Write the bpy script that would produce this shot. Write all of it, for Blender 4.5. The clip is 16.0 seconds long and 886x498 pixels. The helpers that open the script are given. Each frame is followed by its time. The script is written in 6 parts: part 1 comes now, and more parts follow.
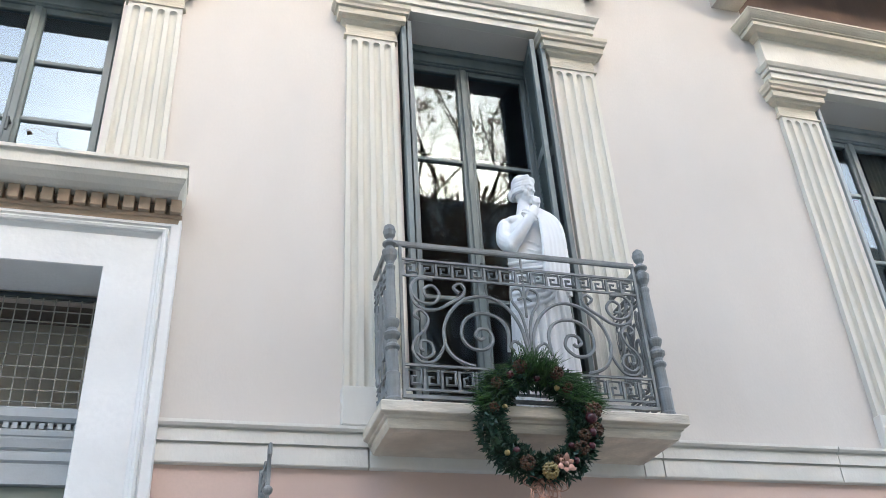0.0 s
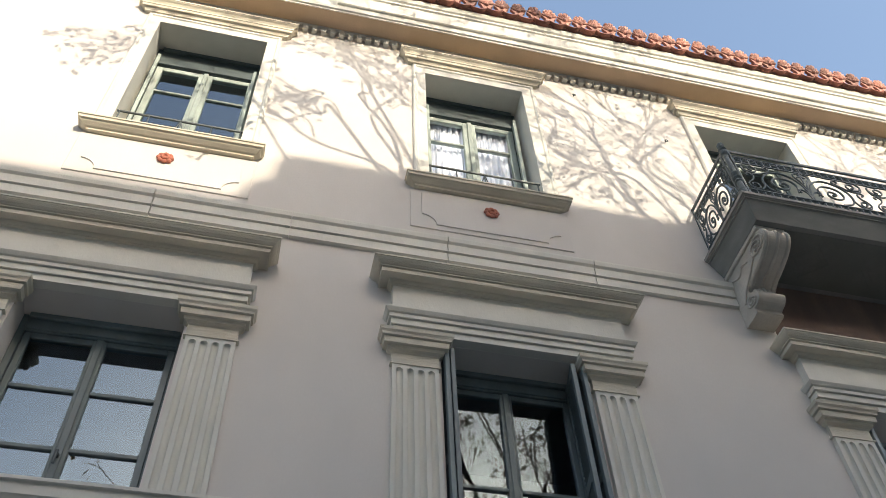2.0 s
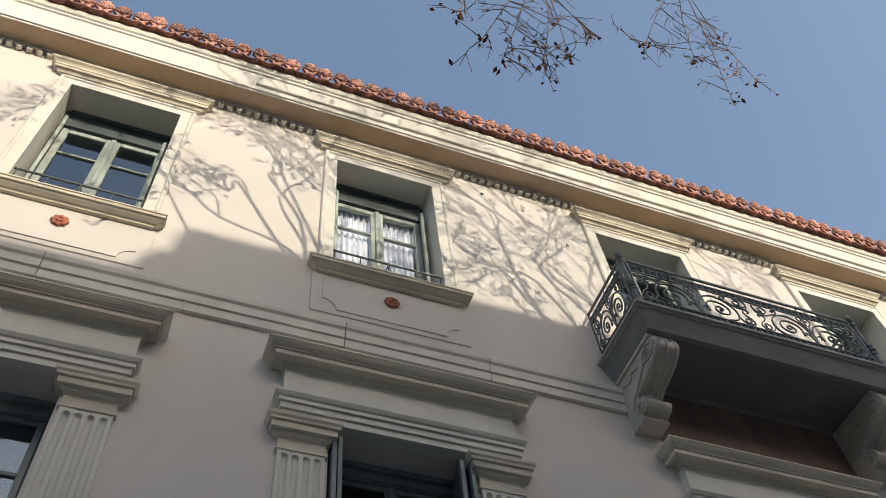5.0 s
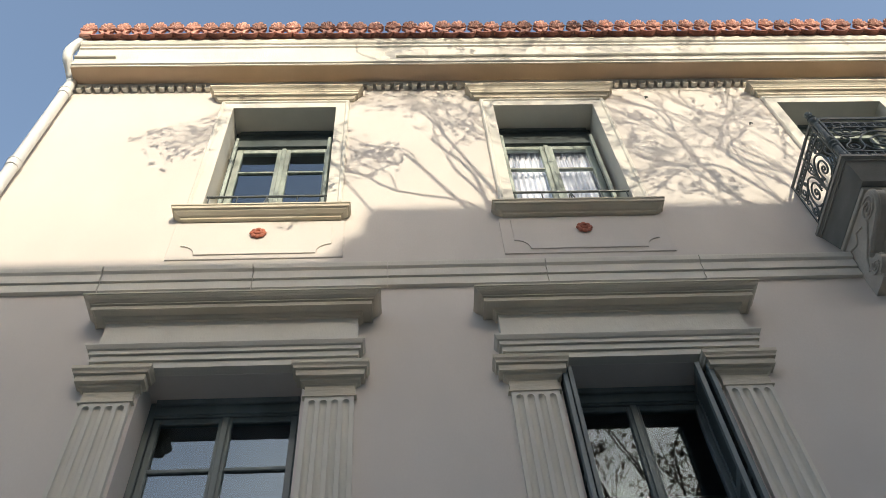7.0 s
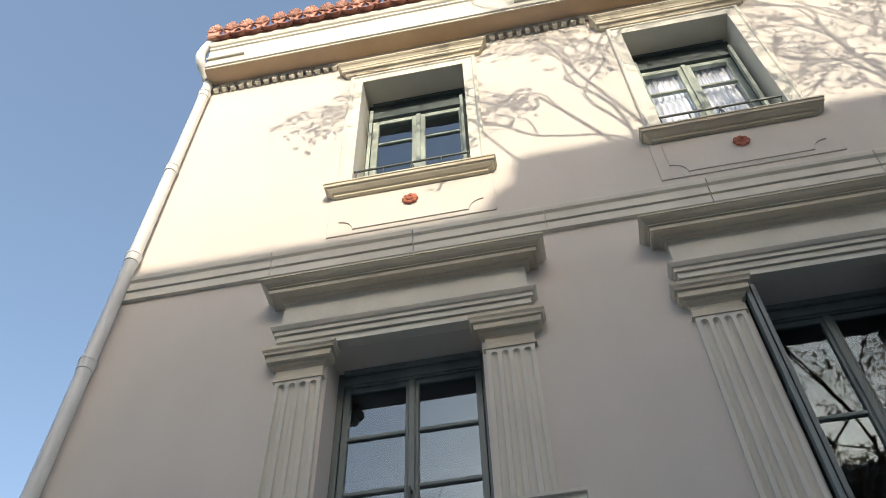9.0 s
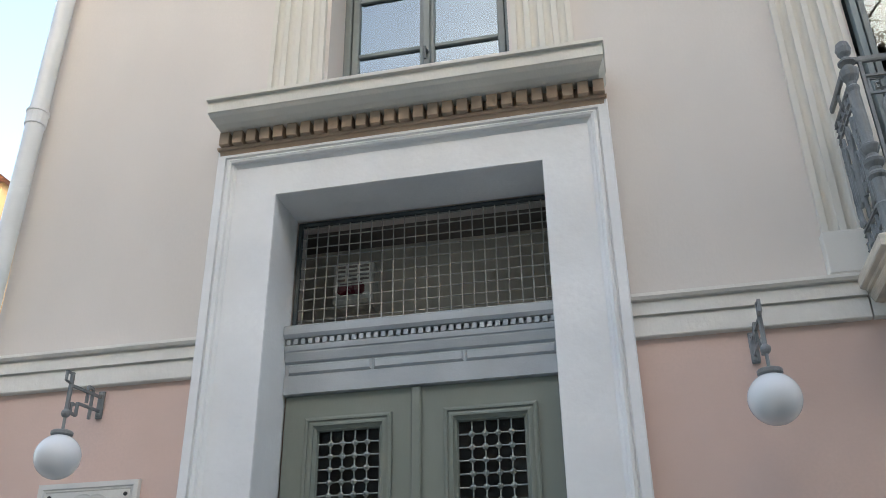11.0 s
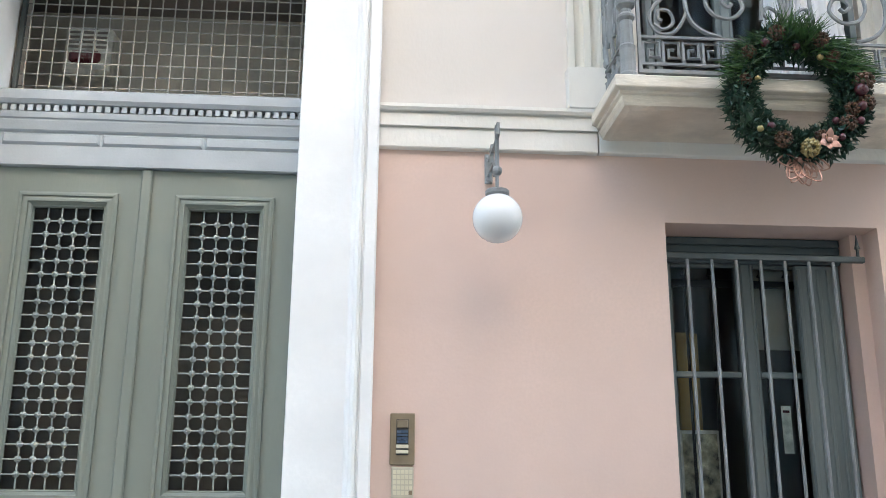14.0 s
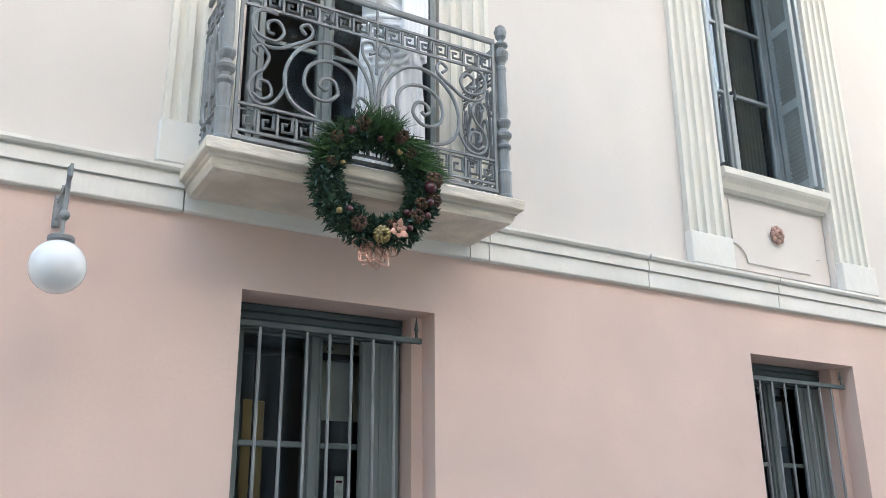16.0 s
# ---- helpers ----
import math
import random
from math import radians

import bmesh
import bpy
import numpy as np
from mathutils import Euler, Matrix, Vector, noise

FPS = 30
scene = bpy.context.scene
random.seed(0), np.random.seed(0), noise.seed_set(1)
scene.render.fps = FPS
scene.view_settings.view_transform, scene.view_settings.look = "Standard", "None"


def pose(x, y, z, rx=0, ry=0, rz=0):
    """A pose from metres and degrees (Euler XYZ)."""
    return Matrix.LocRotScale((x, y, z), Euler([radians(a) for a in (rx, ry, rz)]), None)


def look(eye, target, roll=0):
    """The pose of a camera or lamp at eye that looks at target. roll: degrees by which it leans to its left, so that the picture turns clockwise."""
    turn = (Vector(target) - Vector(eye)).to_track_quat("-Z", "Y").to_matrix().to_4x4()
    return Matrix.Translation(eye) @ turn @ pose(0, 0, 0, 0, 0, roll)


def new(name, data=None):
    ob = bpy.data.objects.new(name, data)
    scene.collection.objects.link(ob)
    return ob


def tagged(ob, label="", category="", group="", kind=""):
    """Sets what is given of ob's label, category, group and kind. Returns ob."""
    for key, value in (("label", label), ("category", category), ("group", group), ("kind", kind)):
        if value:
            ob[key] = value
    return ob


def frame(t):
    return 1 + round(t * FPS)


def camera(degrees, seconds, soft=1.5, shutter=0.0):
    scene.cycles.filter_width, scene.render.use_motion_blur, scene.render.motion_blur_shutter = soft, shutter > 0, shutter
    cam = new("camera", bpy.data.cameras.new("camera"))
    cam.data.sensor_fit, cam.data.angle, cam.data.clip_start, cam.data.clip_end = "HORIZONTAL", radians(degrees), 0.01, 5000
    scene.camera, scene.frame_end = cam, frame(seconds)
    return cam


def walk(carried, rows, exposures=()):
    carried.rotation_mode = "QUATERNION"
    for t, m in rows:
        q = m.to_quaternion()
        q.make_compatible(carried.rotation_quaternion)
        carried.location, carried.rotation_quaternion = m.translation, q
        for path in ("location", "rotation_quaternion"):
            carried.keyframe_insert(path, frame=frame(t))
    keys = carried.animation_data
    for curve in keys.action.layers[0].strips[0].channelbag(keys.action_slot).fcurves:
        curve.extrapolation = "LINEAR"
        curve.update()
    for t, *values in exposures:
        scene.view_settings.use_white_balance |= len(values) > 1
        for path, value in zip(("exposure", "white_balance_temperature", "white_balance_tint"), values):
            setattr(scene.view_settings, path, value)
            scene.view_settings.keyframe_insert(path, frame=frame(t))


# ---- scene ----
cam = camera(53.55, 16.0, soft=0.6)
ROWS = [
    (0.0, -0.020, -4.713, 1.650, -15.41, 31.29, 3.08),
    (0.5, -0.027, -4.732, 1.682, -14.55, 35.90, 2.78),
    (1.0, -0.041, -4.742, 1.692, -14.07, 40.23, 2.16),
    (1.5, -0.067, -4.760, 1.708, -13.35, 44.71, 1.53),
    (2.0, -0.085, -4.797, 1.738, -13.12, 51.32, 2.01),
    (2.5, -0.083, -4.818, 1.756, -13.17, 56.86, 3.40),
    (3.0, -0.090, -4.823, 1.763, -12.32, 58.94, 4.23),
    (3.2, -0.092, -4.825, 1.763, -11.97, 59.31, 4.33),
    (5.3, -0.042, -4.763, 1.698, -20.71, 56.03, 4.36),
    (5.5, -0.070, -4.710, 1.690, -19.43, 55.22, 4.51),
    (6.0, -0.066, -4.601, 1.674, -14.61, 53.19, 3.66),
    (6.5, -0.017, -4.610, 1.685, -8.11, 53.55, 2.90),
    (7.0, -0.031, -4.661, 1.691, -0.81, 54.91, 3.07),
    (7.5, -0.094, -4.664, 1.684, 5.45, 55.83, 2.96),
    (8.0, -0.175, -4.657, 1.704, 9.80, 56.96, 2.09),
    (8.2, -0.194, -4.646, 1.702, 11.03, 57.29, 1.60),
    (10.3, -0.358, -4.407, 1.623, 10.79, 35.63, 1.90),
    (10.5, -0.345, -4.379, 1.592, 11.24, 33.08, 1.59),
    (11.0, -0.266, -4.329, 1.535, 12.60, 27.06, 0.66),
    (11.5, -0.241, -4.301, 1.518, 12.67, 21.30, 0.05),
    (12.0, -0.218, -4.257, 1.534, 13.01, 16.68, -0.01),
    (12.5, -0.227, -4.244, 1.526, 12.96, 13.74, 0.07),
    (13.0, -0.234, -4.245, 1.516, 10.94, 12.05, -0.26),
    (13.5, -0.191, -4.254, 1.529, 4.38, 12.68, -0.50),
    (14.0, -0.148, -4.243, 1.526, -3.82, 14.52, -0.40),
    (14.5, -0.131, -4.238, 1.531, -11.93, 15.72, -0.06),
    (15.0, -0.088, -4.252, 1.567, -18.95, 15.90, 0.15),
    (15.5, -0.038, -4.257, 1.570, -25.22, 16.92, 0.38),
    (16.0, -0.002, -4.265, 1.597, -29.76, 17.94, 0.50),
]
EXPOSURES = [(0.0, 3.02, 7030, 8), (0.5, 2.97, 7000, 8), (1.0, 2.72, 6980, 7.5), (1.5, 2.06, 6900, 7), (2.0, 1.42, 6860, 7), (2.5, 0.98, 6810, 7), (3.0, 0.92, 6830, 7), (5.5, 0.84, 6860, 7), (6.0, 1.07, 6890, 7), (6.5, 1.20, 6880, 7), (7.0, 1.05, 6910, 7), (7.5, 0.99, 6910, 7), (8.0, 1.0, 6890, 7), (10.3, 2.13, 7000, 7), (10.5, 2.32, 7030, 7), (11.0, 2.37, 7170, 7), (12.0, 3.12, 7400, 7), (12.5, 3.20, 7450, 7), (13.5, 3.24, 7450, 7), (14.0, 3.46, 7450, 7), (14.5, 3.37, 7450, 7), (15.0, 3.37, 7450, 7), (16.0, 3.37, 7370, 7)]
walk(cam, [(t, pose(x, y, z, 90 + pitch, roll, yaw)) for t, x, y, z, yaw, pitch, roll in ROWS], EXPOSURES)

# ---- light ----
SUN_SIDE, SUN_RISE = 0.25, 0.50  # towards +x and up, for each metre away from the facade
world = bpy.data.worlds.new("sky")
scene.world = world
world.use_nodes = True
wn = world.node_tree
sky = wn.nodes.new("ShaderNodeTexSky")
sky.sky_type, sky.sun_disc = "NISHITA", False
sky.sun_elevation = math.atan(SUN_RISE / math.hypot(1, SUN_SIDE))
sky.sun_rotation = math.atan2(SUN_SIDE, -1)
sky.air_density, sky.dust_density, sky.ozone_density = 1.0, 2.3, 0.6
wn.nodes["Background"].inputs[1].default_value = 0.15
wn.links.new(sky.outputs[0], wn.nodes["Background"].inputs[0])
sun = new("sun", bpy.data.lights.new("sun", "SUN"))
sun.data.energy, sun.data.angle, sun.data.color = 1.90, radians(0.5), (1.0, 0.92, 0.78)
sun.matrix_world = look((SUN_SIDE * 30, -30, SUN_RISE * 30), (0, 0, 0))


# ---- materials ----
def material(name, color, rough=0.6, metal=0.0, var=0.12, scale=3.0, fine=60.0, bump=0.15, stain=None, streak=1.0, spec=0.5, per_piece=0.0, relief=0.0):
    """Broad and fine noise on the colour, stains where asked for, and a fine relief."""
    m = bpy.data.materials.new(name)
    m.use_nodes = True
    nt = m.node_tree
    b = nt.nodes["Principled BSDF"]
    b.inputs["Roughness"].default_value, b.inputs["Metallic"].default_value = rough, metal
    b.inputs["Specular IOR Level"].default_value = spec
    geo = nt.nodes.new("ShaderNodeNewGeometry")
    mp = nt.nodes.new("ShaderNodeMapping")
    mp.inputs["Scale"].default_value = (1, 1, streak)
    nt.links.new(geo.outputs["Position"], mp.inputs[0])

    def noise_at(s, detail):
        n = nt.nodes.new("ShaderNodeTexNoise")
        n.inputs["Scale"].default_value, n.inputs["Detail"].default_value = s, detail
        nt.links.new(mp.outputs[0], n.inputs["Vector"])
        return n

    def mix(kind, a, bb, fac):
        x = nt.nodes.new("ShaderNodeMix")
        x.data_type, x.blend_type = "RGBA", kind
        for sock, v in ((x.inputs[0], fac), (x.inputs[6], a), (x.inputs[7], bb)):
            if isinstance(v, (int, float)):
                sock.default_value = v
            elif isinstance(v, tuple):
                sock.default_value = (*v, 1)
            else:
                nt.links.new(v, sock)
        return x.outputs[2]

    def ramp(src, lo, hi, a=0.35, z=0.68):
        r = nt.nodes.new("ShaderNodeMapRange")
        r.inputs[1].default_value, r.inputs[2].default_value = a, z
        r.inputs[3].default_value, r.inputs[4].default_value = lo, hi
        nt.links.new(src, r.inputs[0])
        return r.outputs[0]

    broad, grain = noise_at(scale, 5), noise_at(fine, 4)
    dark = tuple(c * (1 - 2.0 * var) for c in color)
    light = tuple(min(1, c * (1 + var)) for c in color)
    col = mix("MIX", dark, light, ramp(broad.outputs[0], 0, 1))
    col = mix("MIX", col, tuple(c * (1 - var) for c in color), ramp(grain.outputs[0], 0, 0.5))
    if stain:
        s = noise_at(scale * 0.45, 8)
        col = mix("MIX", col, stain, ramp(s.outputs[0], 0, 0.5, 0.52, 0.78))
    if per_piece:
        oi = nt.nodes.new("ShaderNodeObjectInfo")
        hs = nt.nodes.new("ShaderNodeHueSaturation")
        nt.links.new(ramp(oi.outputs["Random"], 1 - per_piece, 1 + per_piece, 0, 1), hs.inputs["Value"])
        nt.links.new(col, hs.inputs["Color"])
        col = hs.outputs[0]
    nt.links.new(col, b.inputs["Base Color"])
    nt.links.new(ramp(broad.outputs[0], max(0.03, rough - 0.1), min(1, rough + 0.1)), b.inputs["Roughness"])
    if bump:
        bp = nt.nodes.new("ShaderNodeBump")
        bp.inputs["Strength"].default_value, bp.inputs["Distance"].default_value = bump, 0.01
        nt.links.new(grain.outputs[0], bp.inputs["Height"])
        nt.links.new(bp.outputs[0], b.inputs["Normal"])
        if relief:
            lumps, bq = noise_at(7.0, 6), nt.nodes.new("ShaderNodeBump")
            bq.inputs["Strength"].default_value, bq.inputs["Distance"].default_value = relief, 0.05
            nt.links.new(lumps.outputs[0], bq.inputs["Height"])
            nt.links.new(bq.outputs[0], bp.inputs["Normal"])
    return m


def glass_material(name, ior=1.8, tint=(0.8, 0.85, 0.85)):
    m = bpy.data.materials.new(name)
    m.use_nodes = True
    nt = m.node_tree
    nt.nodes.remove(nt.nodes["Principled BSDF"])
    clear, shine, mixer, fr = (nt.nodes.new("ShaderNode" + k) for k in ("BsdfTransparent", "BsdfGlossy", "MixShader", "Fresnel"))
    clear.inputs[0].default_value = (*tint, 1)
    shine.inputs["Roughness"].default_value = 0.01
    # Blue put on the reflections, so the mirrored sky looks cooler than it is.
    shine.inputs["Color"].default_value = (0.68, 0.85, 1, 1)
    fr.inputs[0].default_value = ior
    wave, bp, geo = (nt.nodes.new("ShaderNode" + k) for k in ("TexNoise", "Bump", "NewGeometry"))
    wave.inputs["Scale"].default_value = 2.2
    nt.links.new(geo.outputs["Position"], wave.inputs["Vector"])
    bp.inputs["Strength"].default_value, bp.inputs["Distance"].default_value = 0.03, 0.02
    nt.links.new(wave.outputs[0], bp.inputs["Height"])
    nt.links.new(bp.outputs[0], shine.inputs["Normal"])
    nt.links.new(fr.outputs[0], mixer.inputs[0])
    nt.links.new(clear.outputs[0], mixer.inputs[1])
    nt.links.new(shine.outputs[0], mixer.inputs[2])
    nt.links.new(mixer.outputs[0], nt.nodes["Material Output"].inputs[0])
    return m


PLASTER = material("pale_rose_plaster", (0.675, 0.62, 0.57), 0.9, var=0.05, scale=0.8, fine=70, bump=0.07, stain=(0.585, 0.535, 0.49), streak=0.5, relief=0.05)
PINK = material("salmon_plaster", (0.665, 0.49, 0.42), 0.88, var=0.06, scale=1.1, fine=60, bump=0.06, stain=(0.62, 0.455, 0.37), relief=0.05)
CREAM = material("cream_stucco", (0.71, 0.675, 0.60), 0.8, var=0.06, scale=2.0, fine=70, bump=0.16, stain=(0.60, 0.55, 0.47), streak=0.5, relief=0.14)
WEATHERED = material("weathered_cream_stucco", (0.66, 0.60, 0.49), 0.85, var=0.09, scale=1.6, fine=60, bump=0.2, stain=(0.36, 0.29, 0.21), streak=6.0, relief=0.2)
# Yellower copy of the cream; sunlight on sills and heads is in its colour.
SUNSTUCCO = material("sun_warmed_cream_stucco", (0.66, 0.59, 0.465), 0.85, var=0.09, scale=2.4, fine=60, bump=0.2, stain=(0.44, 0.37, 0.27), streak=4.0)
SOFFIT = material("ochre_stucco", (0.56, 0.42, 0.29), 0.85, var=0.08, scale=2.0, bump=0.12, stain=(0.46, 0.32, 0.2))
MARBLE = material("grey_marble", (0.65, 0.605, 0.535), 0.6, var=0.1, scale=2.4, fine=45, bump=0.1, stain=(0.44, 0.375, 0.30))
SLABSTONE = material("stained_balcony_marble", (0.68, 0.61, 0.51), 0.6, var=0.15, scale=4.5, fine=45, bump=0.12, stain=(0.38, 0.29, 0.21), streak=5.0, relief=0.2)
CONSOLESTONE = material("weathered_console_stone", (0.52, 0.475, 0.41), 0.75, var=0.12, scale=4, fine=45, bump=0.2, stain=(0.30, 0.25, 0.20))
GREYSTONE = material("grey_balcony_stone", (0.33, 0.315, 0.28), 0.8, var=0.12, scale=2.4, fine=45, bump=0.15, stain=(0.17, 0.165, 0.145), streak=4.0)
# Darker copy of the balcony stone, with the sloping face's shade in it.
SHADESTONE = material("shade_toned_grey_stone", (0.235, 0.235, 0.22), 0.8, var=0.14, scale=2.4, fine=45, bump=0.15, stain=(0.13, 0.13, 0.12), streak=3.0)
UMBER = material("under_slab_shade_brown", (0.20, 0.135, 0.11), 0.9, var=0.15, scale=3, bump=0.1, stain=(0.10, 0.07, 0.06), streak=0.3)
# Darkest copy: the shade under the slab is put into its colour.
DARKSTONE = material("underside_shade_stone", (0.17, 0.17, 0.155), 0.8, var=0.12, scale=2.4, fine=45, bump=0.12, stain=(0.11, 0.115, 0.10))
TAN = material("tan_stucco", (0.43, 0.315, 0.225), 0.85, var=0.1, scale=4, bump=0.14, stain=(0.34, 0.24, 0.16))
TRIMSTONE = material("pale_trim_stone", (0.74, 0.71, 0.655), 0.7, var=0.06, scale=2.0, fine=60, bump=0.12, stain=(0.56, 0.53, 0.475), streak=0.6, relief=0.2)
LATTICE = material("grey_green_lattice_paint", (0.30, 0.325, 0.30), 0.5, var=0.08, scale=8, bump=0.05)
# Darker copy of the blue-grey paint; the reveals' shade is put into it.
DULLWOOD = material("reveal_shade_slate_paint", (0.115, 0.14, 0.137), 0.55, var=0.12, scale=5, fine=90, bump=0.12, stain=(0.20, 0.235, 0.235), streak=0.25)
WHITE = material("white_paint", (0.78, 0.775, 0.765), 0.65, var=0.05, scale=2.2, fine=50, bump=0.07, stain=(0.66, 0.65, 0.63), relief=0.16)
WOOD = material("blue_grey_paint", (0.172, 0.205, 0.206), 0.5, var=0.12, scale=5, fine=90, bump=0.12, stain=(0.27, 0.32, 0.32), streak=0.25)
PALEWOOD = material("faded_blue_grey_paint", (0.35, 0.39, 0.395), 0.55, var=0.12, scale=6, fine=90, bump=0.15, stain=(0.50, 0.55, 0.56), streak=0.25)
OLDWOOD = material("weathered_green_paint", (0.37, 0.42, 0.375), 0.6, var=0.18, scale=9, fine=90, bump=0.3, stain=(0.70, 0.72, 0.66), streak=0.3)
# Shade of the tall window heads is put into this dark paint.
DARKPAINT = material("shade_dark_slate_paint", (0.07, 0.095, 0.10), 0.55, var=0.15, scale=6, fine=90, bump=0.15, stain=(0.11, 0.135, 0.135), streak=0.25)
DOORPAINT = material("olive_grey_paint", (0.205, 0.225, 0.195), 0.45, var=0.05, scale=2.5, fine=90, bump=0.06, streak=0.3)
# Paler copy of the door paint, with the sky's light put into it.
TRIMPAINT = material("sky_lit_grey_paint", (0.41, 0.44, 0.46), 0.5, var=0.06, scale=4, fine=80, bump=0.08, streak=1)
IRON = material("grey_painted_iron", (0.225, 0.232, 0.232), 0.55, 0.1, var=0.15, scale=9, fine=120, bump=0.18, stain=(0.34, 0.36, 0.37))
DARKIRON = material("dark_painted_iron", (0.068, 0.082, 0.084), 0.5, 0.2, var=0.15, scale=9, fine=120, bump=0.15, stain=(0.15, 0.17, 0.16))
MESHWIRE = material("galvanised_wire", (0.38, 0.37, 0.34), 0.5, 0.3, var=0.15, scale=10, bump=0.0)
UPIRON = material("slate_painted_iron", (0.105, 0.125, 0.125), 0.5, 0.1, var=0.15, scale=9, fine=120, bump=0.15, stain=(0.18, 0.20, 0.19))
BRASS = material("brass", (0.55, 0.37, 0.15), 0.3, 1.0, var=0.08, scale=12, bump=0.03)
TERRA = material("terracotta", (0.52, 0.265, 0.205), 0.8, var=0.2, scale=9, fine=60, bump=0.3, stain=(0.26, 0.11, 0.08), per_piece=0.42)
PANCLAY = material("dark_red_clay", (0.27, 0.095, 0.065), 0.75, var=0.2, scale=8, fine=60, bump=0.3, stain=(0.17, 0.07, 0.05), per_piece=0.25)
ROSETTE = material("rosette_terracotta", (0.48, 0.15, 0.09), 0.75, var=0.15, scale=14, bump=0.2)
DUSTYROSE = material("dusty_rose_terracotta", (0.46, 0.27, 0.22), 0.8, var=0.15, scale=14, bump=0.2)
STATUE = material("white_statue_plaster", (0.80, 0.80, 0.81), 0.55, var=0.04, scale=5, fine=60, bump=0.05)
OPAL = material("opal_glass", (0.70, 0.705, 0.71), 0.12, var=0.02, scale=3, bump=0.0)
PIPE = material("white_plastic", (0.72, 0.72, 0.70), 0.4, var=0.06, scale=3, bump=0.03, stain=(0.6, 0.58, 0.53))
STONE = material("carved_plaque_marble", (0.68, 0.66, 0.62), 0.5, var=0.06, scale=4, fine=50, bump=0.05, stain=(0.6, 0.57, 0.51))
CARVED = material("carved_letter_marble", (0.615, 0.595, 0.555), 0.6, var=0.05, scale=5, bump=0.05)
# The rooms' dimness is partly put into this dark brown.
ROOM = material("dim_room_brown", (0.20, 0.17, 0.145), 0.9, var=0.12, scale=1.5, bump=0.1)
BROWNWALL = material("brown_lobby_wall", (0.56, 0.51, 0.43), 0.85, var=0.12, scale=2.5, bump=0.1)
CURTAIN = material("white_lace_curtain", (0.80, 0.80, 0.86), 0.9, var=0.06, scale=8, bump=0.1)
OCHRECLOTH = material("ochre_patch_cloth", (0.50, 0.31, 0.10), 0.9, var=0.12, scale=8, bump=0.2, streak=0.2)
GREYCLOTH = material("pale_beige_cloth", (0.58, 0.54, 0.46), 0.9, var=0.08, scale=8, bump=0.1)
BARK = material("plane_bark", (0.13, 0.10, 0.075), 0.9, var=0.3, scale=6, fine=50, bump=0.6)
TWIG = material("pale_brown_twig", (0.27, 0.17, 0.12), 0.85, var=0.3, scale=14, fine=60, bump=0.3)
DRYLEAF = material("dry_brown_leaf", (0.26, 0.105, 0.04), 0.75, var=0.35, scale=30, bump=0.1)
NEEDLE = material("dark_fir_needles", (0.030, 0.075, 0.040), 0.6, var=0.35, scale=25, bump=0.1)
PINE = material("fresh_pine_needles", (0.06, 0.145, 0.04), 0.5, var=0.3, scale=25, bump=0.1)
HOLLY = material("blue_green_leaf", (0.025, 0.075, 0.05), 0.45, var=0.25, scale=30, bump=0.05)
CONE = material("brown_pine_cone", (0.12, 0.06, 0.035), 0.75, var=0.3, scale=30, bump=0.3)
BERRY = material("dark_red_ornament", (0.085, 0.014, 0.02), 0.35, var=0.2, scale=30, bump=0.05)
COPPER = material("rose_gold_ribbon", (0.46, 0.25, 0.19), 0.4, 0.5, var=0.15, scale=30, bump=0.1)
GOLDLEAF = material("dull_gold_ornament", (0.42, 0.32, 0.14), 0.4, 0.5, var=0.2, scale=30, bump=0.2)
BRONZE = material("brown_anodised_panel", (0.26, 0.20, 0.135), 0.4, 0.5, var=0.06, scale=14, bump=0.03)
BEIGE = material("beige_keypad", (0.50, 0.46, 0.36), 0.5, var=0.05, scale=14, bump=0.02)
NAMEPLATE = material("blue_name_strip", (0.05, 0.08, 0.13), 0.3, var=0.05, scale=20, bump=0.0)
BUTTON = material("cream_button", (0.66, 0.61, 0.46), 0.4, var=0.05, scale=20, bump=0.0)
BLACK = material("black_recess", (0.015, 0.015, 0.016), 0.6, var=0.1, scale=8, bump=0.0)
ASPHALT = material("pale_bounce_paving", (0.31, 0.285, 0.25), 0.85, var=0.2, scale=1.2, fine=140, bump=0.5)
PAVING = material("pavement_concrete", (0.22, 0.215, 0.20), 0.85, var=0.12, scale=1.5, fine=70, bump=0.3, stain=(0.22, 0.21, 0.2))
OPPOSITE = material("facing_house_plaster", (0.43, 0.39, 0.335), 0.9, var=0.1, scale=0.5, bump=0.2, stain=(0.34, 0.30, 0.26))
FARWALL = material("far_ochre_plaster", (0.62, 0.40, 0.20), 0.9, var=0.1, scale=0.6, bump=0.1)
PAPER = material("printed_card", (0.55, 0.50, 0.36), 0.6, var=0.5, scale=16, fine=60, bump=0.0)
WHITECARD = material("white_card", (0.74, 0.71, 0.64), 0.6, var=0.2, scale=22, bump=0.0)
MAROON = material("maroon_lens", (0.10, 0.015, 0.02), 0.25, var=0.1, scale=14, bump=0.0)
GLASS = glass_material("window_glass", 2.2)
THINGLASS = glass_material("thin_glass", 1.5, (0.93, 0.95, 0.97))
TALLGLASS = glass_material("dim_old_glass", 1.72)
CLEARGLASS = glass_material("clear_glass", 1.42)
DARKGLASS = glass_material("door_glass", 1.3, (0.5, 0.5, 0.5))


